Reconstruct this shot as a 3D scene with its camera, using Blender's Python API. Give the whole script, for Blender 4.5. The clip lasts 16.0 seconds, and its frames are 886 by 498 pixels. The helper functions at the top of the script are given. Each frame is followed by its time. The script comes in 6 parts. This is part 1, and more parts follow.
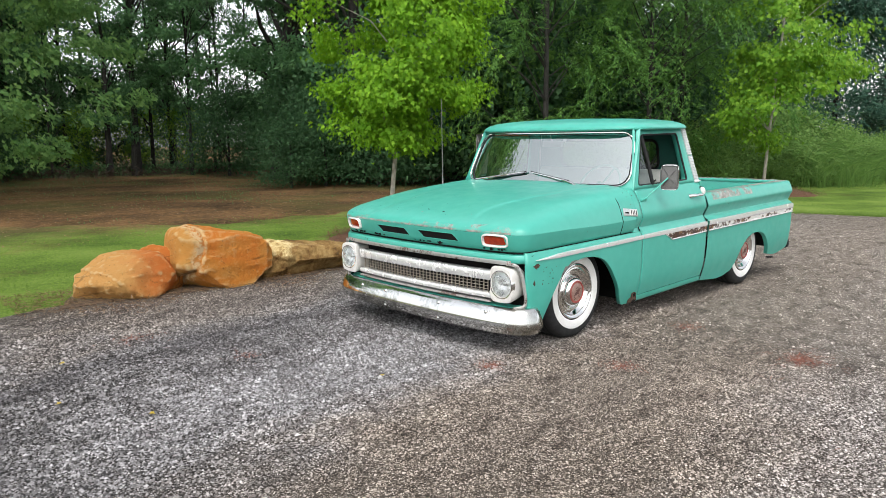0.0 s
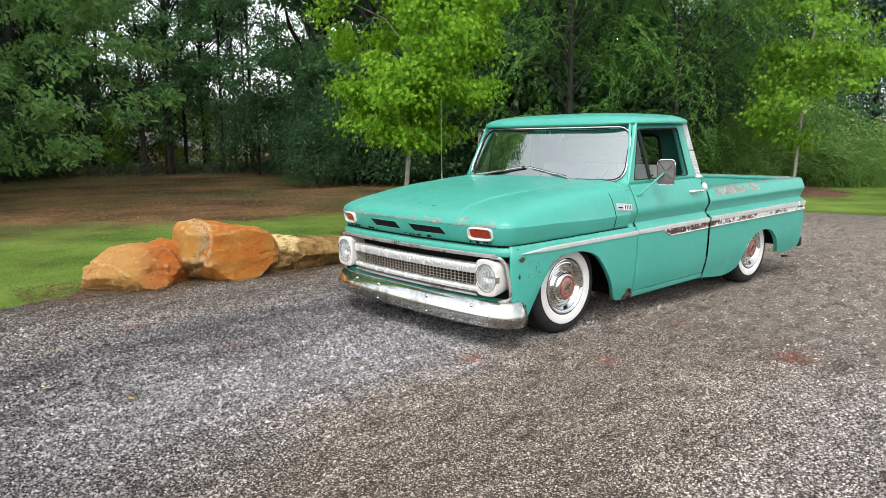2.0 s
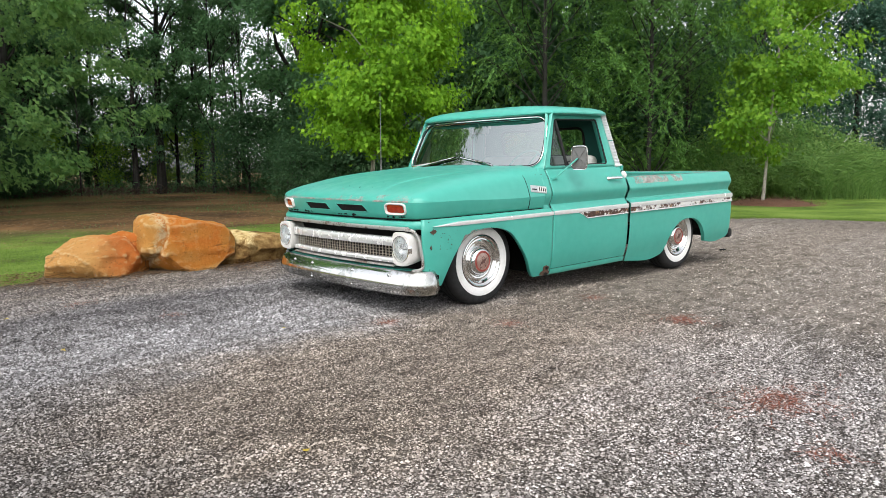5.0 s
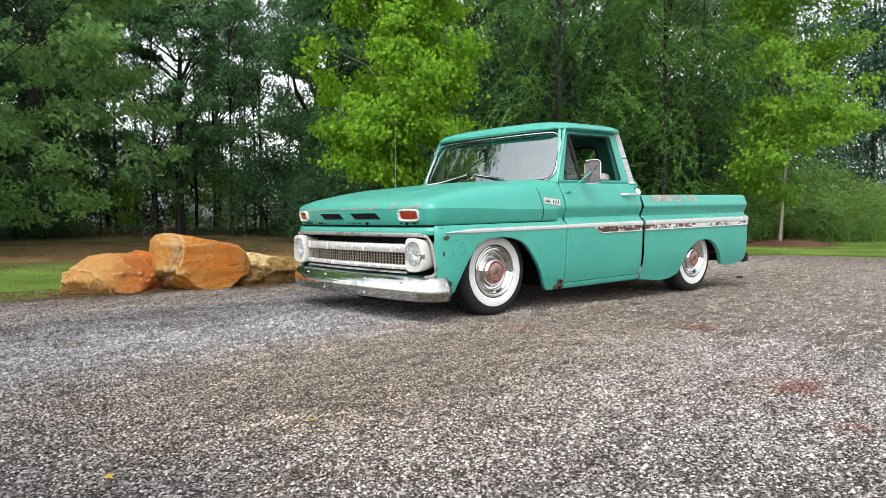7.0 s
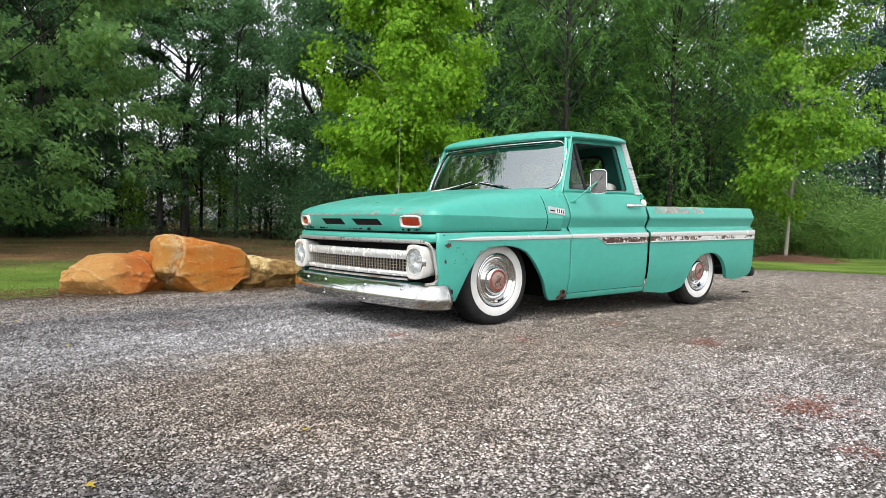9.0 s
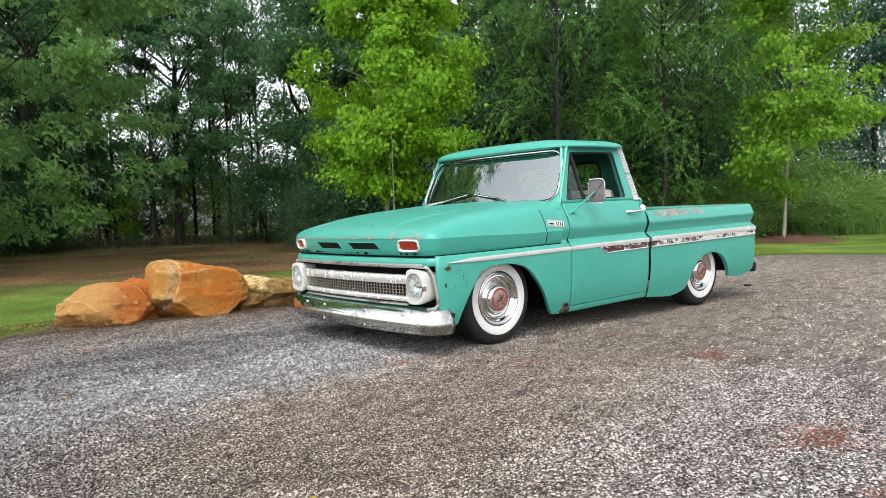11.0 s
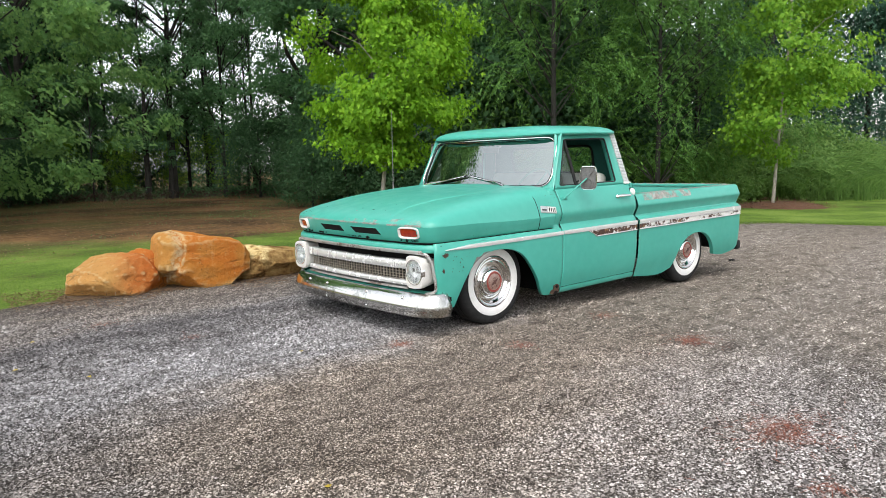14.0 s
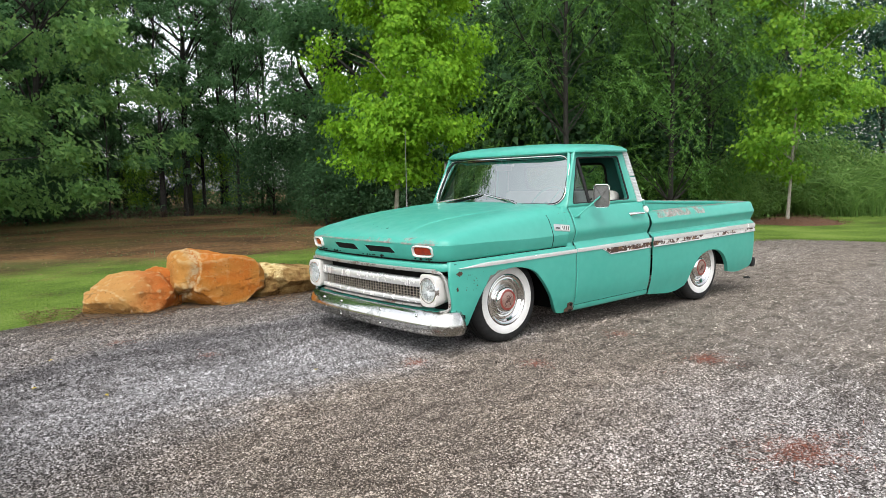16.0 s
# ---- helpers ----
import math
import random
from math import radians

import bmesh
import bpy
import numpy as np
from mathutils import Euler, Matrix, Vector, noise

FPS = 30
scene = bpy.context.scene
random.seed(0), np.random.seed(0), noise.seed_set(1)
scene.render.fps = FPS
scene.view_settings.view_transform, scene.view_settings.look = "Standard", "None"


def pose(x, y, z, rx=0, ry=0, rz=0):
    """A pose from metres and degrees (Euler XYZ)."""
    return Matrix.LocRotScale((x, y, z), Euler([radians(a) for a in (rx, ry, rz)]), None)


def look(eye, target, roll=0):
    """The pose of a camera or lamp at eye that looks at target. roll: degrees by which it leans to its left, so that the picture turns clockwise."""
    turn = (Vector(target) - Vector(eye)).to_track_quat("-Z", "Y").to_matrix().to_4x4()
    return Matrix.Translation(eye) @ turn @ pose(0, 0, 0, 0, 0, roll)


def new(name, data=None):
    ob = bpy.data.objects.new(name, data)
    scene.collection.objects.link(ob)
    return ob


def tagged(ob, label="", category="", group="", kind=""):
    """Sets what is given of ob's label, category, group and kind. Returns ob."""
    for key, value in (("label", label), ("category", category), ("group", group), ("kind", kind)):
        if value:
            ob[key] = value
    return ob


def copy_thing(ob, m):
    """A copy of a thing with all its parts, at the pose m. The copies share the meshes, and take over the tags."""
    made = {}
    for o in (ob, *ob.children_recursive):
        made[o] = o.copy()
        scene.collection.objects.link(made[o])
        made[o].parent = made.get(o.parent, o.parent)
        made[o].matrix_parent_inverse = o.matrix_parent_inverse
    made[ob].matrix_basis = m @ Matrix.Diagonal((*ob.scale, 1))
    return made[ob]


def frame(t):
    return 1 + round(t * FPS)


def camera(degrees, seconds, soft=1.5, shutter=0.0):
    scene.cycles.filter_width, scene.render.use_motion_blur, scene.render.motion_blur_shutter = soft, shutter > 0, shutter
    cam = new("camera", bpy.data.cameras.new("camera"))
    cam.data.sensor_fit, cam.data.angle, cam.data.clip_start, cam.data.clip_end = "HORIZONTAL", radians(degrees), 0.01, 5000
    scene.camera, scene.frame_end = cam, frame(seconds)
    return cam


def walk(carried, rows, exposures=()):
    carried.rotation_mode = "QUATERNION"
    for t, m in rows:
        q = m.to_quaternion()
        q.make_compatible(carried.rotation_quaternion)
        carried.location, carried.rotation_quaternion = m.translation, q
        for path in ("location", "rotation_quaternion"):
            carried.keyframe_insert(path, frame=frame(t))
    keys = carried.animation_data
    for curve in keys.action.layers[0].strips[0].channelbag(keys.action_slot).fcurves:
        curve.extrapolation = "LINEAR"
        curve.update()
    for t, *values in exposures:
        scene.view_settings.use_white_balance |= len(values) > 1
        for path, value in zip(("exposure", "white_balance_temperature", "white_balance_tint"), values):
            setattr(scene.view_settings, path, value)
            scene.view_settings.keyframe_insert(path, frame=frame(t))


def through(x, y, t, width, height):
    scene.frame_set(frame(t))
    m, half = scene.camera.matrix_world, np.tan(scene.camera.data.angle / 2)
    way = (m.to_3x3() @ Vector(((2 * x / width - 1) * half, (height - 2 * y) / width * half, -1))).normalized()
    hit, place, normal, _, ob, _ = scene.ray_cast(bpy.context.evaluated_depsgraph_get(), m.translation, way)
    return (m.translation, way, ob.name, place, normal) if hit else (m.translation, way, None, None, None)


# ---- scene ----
cam = camera(63.7, 16.0, soft=0.8)
PATH = [
    (0, (4.319, 3.975, 1.461), (2.947, 2.55, 1.165), -0.2),
    (0.5, (4.324, 3.971, 1.454), (2.934, 2.564, 1.158), -0.3),
    (1, (4.292, 4.006, 1.46), (2.883, 2.621, 1.149), -1.1),
    (1.5, (4.166, 4.104, 1.446), (2.796, 2.684, 1.122), -1.1),
    (2, (4.088, 4.209, 1.41), (2.786, 2.719, 1.116), -0.2),
    (2.5, (4.08, 4.445, 1.392), (2.829, 2.91, 1.108), 0.1),
    (3, (4.041, 4.637, 1.393), (2.802, 3.094, 1.106), 0.8),
    (3.5, (3.962, 4.858, 1.366), (2.759, 3.275, 1.148), 1.8),
    (4, (3.928, 4.944, 1.345), (2.663, 3.422, 1.057), -0.3),
    (4.2, (3.945, 4.943, 1.318), (2.644, 3.456, 1.011), -0.3),
    (6.3, (3.941, 4.982, 0.784), (2.654, 3.452, 0.717), -0.6),
    (6.5, (3.935, 4.977, 0.781), (2.649, 3.447, 0.711), -0.3),
    (7, (3.94, 4.973, 0.776), (2.657, 3.441, 0.691), -0.2),
    (7.5, (3.94, 4.969, 0.774), (2.667, 3.429, 0.687), -0.2),
    (8, (3.917, 4.956, 0.766), (2.64, 3.42, 0.672), -0.6),
    (8.5, (3.907, 4.935, 0.769), (2.629, 3.398, 0.689), -0.3),
    (9, (3.882, 4.927, 0.775), (2.607, 3.387, 0.71), 1.1),
    (9.2, (3.883, 4.921, 0.781), (2.603, 3.386, 0.734), 1.0),
    (11.3, (3.823, 4.835, 1.08), (2.551, 3.296, 0.979), -2.4),
    (11.5, (3.834, 4.868, 1.131), (2.565, 3.326, 1.026), -2.7),
    (12, (3.914, 4.947, 1.227), (2.626, 3.432, 1.013), -2.5),
    (12.5, (3.967, 4.995, 1.278), (2.659, 3.51, 0.995), -1.7),
    (13, (4.01, 5.018, 1.298), (2.707, 3.522, 1.046), -1.5),
    (13.5, (4.024, 5.019, 1.289), (2.729, 3.511, 1.064), -1.2),
    (14, (4.022, 5.017, 1.298), (2.735, 3.503, 1.067), -1.0),
    (14.5, (4.025, 5.009, 1.302), (2.741, 3.492, 1.079), -1.0),
    (15, (4.028, 5.014, 1.307), (2.744, 3.495, 1.096), -1.3),
    (15.5, (4.037, 5.021, 1.309), (2.763, 3.492, 1.113), -1.2),
    (16, (4.044, 5.026, 1.314), (2.78, 3.487, 1.13), -1.2),
]
walk(cam, [(t, look(eye, target, roll)) for t, eye, target, roll in PATH])

# ---- world, sun, exposure ----
world = bpy.data.worlds.new("overcast_sky")
scene.world = world
world.use_nodes = True
wn, wl = world.node_tree.nodes, world.node_tree.links
sky = wn.new("ShaderNodeTexSky")
sky.sky_type, sky.sun_disc = "NISHITA", False
sky.sun_elevation, sky.sun_rotation = radians(52), radians(60)
sky.air_density, sky.dust_density, sky.ozone_density = 1.0, 2.5, 1.0
grey = wn.new("ShaderNodeHueSaturation")
grey.inputs["Saturation"].default_value = 0.22
wl.new(sky.outputs["Color"], grey.inputs["Color"])
wl.new(grey.outputs["Color"], wn["Background"].inputs["Color"])
wn["Background"].inputs["Strength"].default_value = 0.25
sun = new("sun", bpy.data.lights.new("sun", "SUN"))
sun.data.energy, sun.data.angle, sun.data.color = 0.7, radians(25), (1.0, 0.98, 0.95)
sun.matrix_world = look((6, 9, 16), (0, 0, 0))
scene.view_settings.exposure = 0.38


# ---- helpers of this scene ----
def link_mesh(name, bm, material, smooth=35):
    me = bpy.data.meshes.new(name)
    bm.to_mesh(me)
    bm.free()
    me.materials.append(material)
    if smooth:
        me.polygons.foreach_set("use_smooth", [True] * len(me.polygons))
        me.set_sharp_from_angle(angle=radians(smooth))
    return new(name, me)


def part(name, bm, material, parent, label="", smooth=35):
    ob = link_mesh(name, bm, material, smooth)
    ob.parent = parent
    return tagged(ob, label)


def solid(ob, thickness, offset=0.0):
    m = ob.modifiers.new("thickness", "SOLIDIFY")
    m.thickness, m.offset = thickness, offset
    return ob


def rounded(ob, width, segments=2):
    m = ob.modifiers.new("worn_edges", "BEVEL")
    m.width, m.segments, m.limit_method = width, segments, "ANGLE"
    return ob


def sheet(rows, closed=False):
    """A surface through rows of points."""
    bm = bmesh.new()
    vs = [[bm.verts.new(p) for p in row] for row in rows]
    n = len(rows[0])
    for a, b in zip(vs, vs[1:]):
        for j in range(n if closed else n - 1):
            k = (j + 1) % n
            bm.faces.new((a[j], a[k], b[k], b[j]))
    bmesh.ops.recalc_face_normals(bm, faces=bm.faces)
    return bm


def box(x0, x1, y0, y1, z0, z1, bevel=0.0, seg=2, m=None):
    bm = bmesh.new()
    bmesh.ops.create_cube(bm, size=1)
    for v in bm.verts:
        v.co = Vector((x0 + (v.co.x + 0.5) * (x1 - x0), y0 + (v.co.y + 0.5) * (y1 - y0), z0 + (v.co.z + 0.5) * (z1 - z0)))
    if bevel:
        bmesh.ops.bevel(bm, geom=bm.edges[:], offset=bevel, segments=seg, profile=0.5, affect="EDGES")
    if m:
        bm.transform(m)
    return bm


def lathe(profile, n=48, m=None):
    """Turns a profile of (radius, along) round the y axis; along is y."""
    rows = [[(r * math.cos(a), y, r * math.sin(a)) for a in (2 * math.pi * k / n for k in range(n))] for r, y in profile]
    bm = sheet(rows, closed=True)
    bmesh.ops.remove_doubles(bm, verts=bm.verts, dist=1e-5)
    if m:
        bm.transform(m)
    return bm


def tube(points, radii, n=10, caps=True):
    """A round bar through points, with a radius at each."""
    if not hasattr(radii, "__len__"):
        radii = [radii] * len(points)
    pts = [Vector(p) for p in points]
    rows = []
    for i, p in enumerate(pts):
        d = (pts[min(i + 1, len(pts) - 1)] - pts[max(i - 1, 0)]).normalized()
        u = d.cross(Vector((0.31, 0.17, 0.93))).normalized()
        w = d.cross(u)
        rows.append([p + float(radii[i]) * (u * math.cos(a) + w * math.sin(a)) for a in (2 * math.pi * k / n for k in range(n))])
    bm = sheet(rows, closed=True)
    if caps:
        bmesh.ops.holes_fill(bm, edges=[e for e in bm.edges if e.is_boundary], sides=0)
        bmesh.ops.recalc_face_normals(bm, faces=bm.faces)
    return bm


def prism(outline, axis, lo, hi):
    """A flat outline of pairs, thickened along an axis ('x', 'y' or 'z')."""
    bm = bmesh.new()
    put = {"x": lambda a, b, c: (c, a, b), "y": lambda a, b, c: (a, c, b), "z": lambda a, b, c: (a, b, c)}[axis]
    one = [bm.verts.new(put(a, b, lo)) for a, b in outline]
    two = [bm.verts.new(put(a, b, hi)) for a, b in outline]
    bm.faces.new(one)
    bm.faces.new(two[::-1])
    for i in range(len(outline)):
        j = (i + 1) % len(outline)
        bm.faces.new((one[i], two[i], two[j], one[j]))
    bmesh.ops.recalc_face_normals(bm, faces=bm.faces)
    return bm


def mirror_y(bm):
    bm.transform(Matrix.Diagonal((1, -1, 1, 1)))
    bmesh.ops.reverse_faces(bm, faces=bm.faces)
    return bm


def join(*bms):
    out = bms[0]
    for b in bms[1:]:
        me = bpy.data.meshes.new("tmp")
        b.to_mesh(me)
        b.free()
        out.from_mesh(me)
        bpy.data.meshes.remove(me)
    return out


def curve_of(xs, ys):
    """A smooth monotone-ish curve through points."""
    xs, ys = np.array(xs, float), np.array(ys, float)
    d = np.gradient(ys, xs)

    def f(v):
        v = min(max(v, xs[0]), xs[-1])
        i = min(max(int(np.searchsorted(xs, v)) - 1, 0), len(xs) - 2)
        h = xs[i + 1] - xs[i]
        t = (v - xs[i]) / h
        return float((2 * t**3 - 3 * t**2 + 1) * ys[i] + (t**3 - 2 * t**2 + t) * h * d[i] + (3 * t**2 - 2 * t**3) * ys[i + 1] + (t**3 - t**2) * h * d[i + 1])

    return f


# ---- materials ----
class Mat:
    """A node material in the making."""

    def __init__(self, name):
        self.m = bpy.data.materials.new(name)
        self.m.use_nodes = True
        self.n, self.l = self.m.node_tree.nodes, self.m.node_tree.links
        self.b = self.n["Principled BSDF"]
        self.coord = self.n.new("ShaderNodeTexCoord").outputs["Object"]

    def put(self, socket, value):
        if isinstance(value, bpy.types.NodeSocket):
            self.l.new(value, socket)
        elif isinstance(value, tuple) and len(value) == 3 and socket.type == "RGBA":
            socket.default_value = (*value, 1)
        else:
            socket.default_value = value

    def noise(self, scale, detail=4.0, rough=0.55, coord=None, distort=0.0):
        t = self.n.new("ShaderNodeTexNoise")
        t.inputs["Scale"].default_value, t.inputs["Detail"].default_value = scale, detail
        t.inputs["Roughness"].default_value, t.inputs["Distortion"].default_value = rough, distort
        self.l.new(coord or self.coord, t.inputs["Vector"])
        return t.outputs["Fac"]

    def cells(self, scale, out="Distance", feature="F1", coord=None):
        t = self.n.new("ShaderNodeTexVoronoi")
        t.feature = feature
        t.inputs["Scale"].default_value = scale
        self.l.new(coord or self.coord, t.inputs["Vector"])
        return t.outputs[out]

    def ramp(self, fac, *stops):
        r = self.n.new("ShaderNodeValToRGB")
        e = r.color_ramp.elements
        while len(e) < len(stops):
            e.new(0.5)
        for el, (p, c) in zip(e, stops):
            el.position = p
            el.color = (*c, 1) if isinstance(c, tuple) else (c, c, c, 1)
        self.l.new(fac, r.inputs["Fac"])
        return r.outputs["Color"]

    def mix(self, fac, a, b, blend="MIX"):
        x = self.n.new("ShaderNodeMix")
        x.data_type, x.blend_type = "RGBA", blend
        self.put(x.inputs["Factor"], fac)
        self.put(x.inputs["A"], a)
        self.put(x.inputs["B"], b)
        return x.outputs["Result"]

    def math(self, op, a, b=0.0):
        x = self.n.new("ShaderNodeMath")
        x.operation = op
        self.put(x.inputs[0], a)
        self.put(x.inputs[1], b)
        return x.outputs[0]

    def stretch(self, sx, sy, sz):
        x = self.n.new("ShaderNodeMapping")
        x.inputs["Scale"].default_value = (sx, sy, sz)
        self.l.new(self.coord, x.inputs["Vector"])
        return x.outputs["Vector"]

    def streak(self, along, across, turn):
        """Coordinates drawn out along a direction on the ground."""
        x = self.n.new("ShaderNodeMapping")
        x.vector_type = "TEXTURE"
        x.inputs["Rotation"].default_value = (0, 0, radians(turn))
        x.inputs["Scale"].default_value = (along, across, 1)
        self.l.new(self.coord, x.inputs["Vector"])
        return x.outputs["Vector"]

    def island(self):
        return self.n.new("ShaderNodeNewGeometry").outputs["Random Per Island"]

    def bump(self, height, strength, distance):
        x = self.n.new("ShaderNodeBump")
        x.inputs["Strength"].default_value, x.inputs["Distance"].default_value = strength, distance
        self.l.new(height, x.inputs["Height"])
        self.l.new(x.outputs["Normal"], self.b.inputs["Normal"])
        return self

    def set(self, **values):
        names = {"color": "Base Color", "rough": "Roughness", "metal": "Metallic", "coat": "Coat Weight", "coat_rough": "Coat Roughness", "spec": "Specular IOR Level",
                 "trans": "Transmission Weight", "ior": "IOR", "alpha": "Alpha"}
        for k, v in values.items():
            self.put(self.b.inputs[names[k]], v)
        return self


def plain(name, c1, c2, scale=8.0, rough=0.6, metal=0.0, bump=0.0, **more):
    """A surface of two tones at two scales."""
    k = Mat(name)
    f = k.mix(0.5, k.noise(scale), k.noise(scale * 9, 6))
    k.set(color=k.ramp(f, (0.38, c1), (0.62, c2)), rough=k.ramp(k.noise(scale * 2), (0.3, rough * 0.85), (0.7, min(1, rough * 1.15))), metal=metal, **more)
    if bump:
        k.bump(k.noise(scale * 9, 6), bump, 0.01)
    return k.m


def paint_mat():
    k = Mat("faded_teal_paint")
    fade = k.mix(0.5, k.noise(1.7, 3), k.noise(14, 5))
    teal = k.ramp(fade, (0.3, (0.05, 0.358, 0.278)), (0.7, (0.072, 0.417, 0.333)))
    chip = k.ramp(k.math("MULTIPLY", k.noise(2.3, 2), k.noise(48, 5, 0.65)), (0.43, 0.0), (0.44, 1.0))
    rust = k.ramp(k.noise(60, 4), (0.35, (0.03, 0.02, 0.015)), (0.65, (0.12, 0.07, 0.045)))
    k.set(color=k.mix(chip, teal, rust), rough=k.mix(chip, k.ramp(k.noise(9, 4), (0.3, 0.3), (0.75, 0.46)), (0.85, 0.85, 0.85)), coat=0.25, coat_rough=0.18)
    k.bump(k.mix(0.5, k.noise(2.5, 2), chip), 0.05, 0.004)
    return k.m


def chipped_mat(name="teal_paint_worn_to_primer", wear=0.46):
    k = Mat(name)
    teal = k.ramp(k.noise(8, 4), (0.3, (0.05, 0.358, 0.278)), (0.7, (0.072, 0.417, 0.333)))
    worn = k.ramp(k.math("ADD", k.math("MULTIPLY", k.noise(9, 4), 0.5), k.math("MULTIPLY", k.noise(170, 6, 0.8), 0.5)), (wear, 0.0), (wear + 0.03, 1.0))
    bare = k.ramp(k.noise(30, 5), (0.3, (0.16, 0.14, 0.12)), (0.5, (0.3, 0.275, 0.245)), (0.7, (0.42, 0.41, 0.38)))
    k.set(color=k.mix(worn, teal, bare), rough=k.mix(worn, (0.38, 0.38, 0.38), (0.65, 0.65, 0.65)), coat=0.2, coat_rough=0.2)
    return k.m


def chrome_mat():
    k = Mat("weathered_chrome")
    pit = k.ramp(k.math("MULTIPLY", k.noise(5, 3), k.noise(70, 5, 0.7)), (0.4, 0.0), (0.46, 1.0))
    dull = k.ramp(k.noise(3.2, 5, 0.62, distort=0.5), (0.46, 0.0), (0.56, 1.0))
    c = k.mix(dull, (0.84, 0.84, 0.82), (0.5, 0.5, 0.47))
    k.set(color=k.mix(pit, c, (0.3, 0.22, 0.16)), metal=1.0, rough=k.mix(pit, k.mix(dull, (0.07, 0.07, 0.07), k.ramp(k.noise(25, 5), (0.3, 0.14), (0.7, 0.3))), (0.7, 0.7, 0.7)))
    k.bump(k.noise(5, 2), 0.035, 0.01)
    return k.m


def worn_edge_mat():
    k = Mat("worn_cream_edge")
    worn = k.ramp(k.math("ADD", k.math("MULTIPLY", k.noise(7, 3), 0.5), k.math("MULTIPLY", k.noise(70, 6, 0.75), 0.5)), (0.52, 0.0), (0.57, 1.0))
    rust = k.ramp(k.noise(40, 5), (0.35, (0.07, 0.035, 0.022)), (0.6, (0.26, 0.19, 0.16)))
    k.set(color=k.mix(worn, (0.5, 0.5, 0.48), rust), rough=0.33, metal=0.6)
    return k.m


def strip_mat(name="rust_bitten_trim_insert", wear=0.44):
    k = Mat(name)
    worn = k.ramp(k.math("ADD", k.math("MULTIPLY", k.noise(6, 3, coord=k.stretch(1, 1, 2)), 0.55), k.math("MULTIPLY", k.noise(30, 6, 0.7), 0.45)), (wear, 0.0), (wear + 0.03, 1.0))
    rust = k.ramp(k.noise(22, 5), (0.36, (0.045, 0.022, 0.016)), (0.56, (0.1, 0.045, 0.03)), (0.7, (0.42, 0.27, 0.11)))
    k.set(color=k.mix(worn, (0.72, 0.71, 0.68), rust), rough=0.5, metal=0.15)
    return k.m


def glass_mat(name="cab_glass", ior=4.8, tint=(0.6, 0.65, 0.63, 1)):
    k = Mat(name)
    k.n.remove(k.b)
    clear = k.n.new("ShaderNodeBsdfTransparent")
    clear.inputs["Color"].default_value = tint
    gloss = k.n.new("ShaderNodeBsdfGlossy")
    gloss.inputs["Color"].default_value = (0.93, 1.0, 0.98, 1)
    gloss.inputs["Roughness"].default_value = 0.02
    fres = k.n.new("ShaderNodeFresnel")
    fres.inputs["IOR"].default_value = ior
    mixer = k.n.new("ShaderNodeMixShader")
    k.l.new(fres.outputs[0], mixer.inputs[0])
    k.l.new(clear.outputs[0], mixer.inputs[1])
    k.l.new(gloss.outputs[0], mixer.inputs[2])
    k.l.new(mixer.outputs[0], k.n["Material Output"].inputs["Surface"])
    return k.m


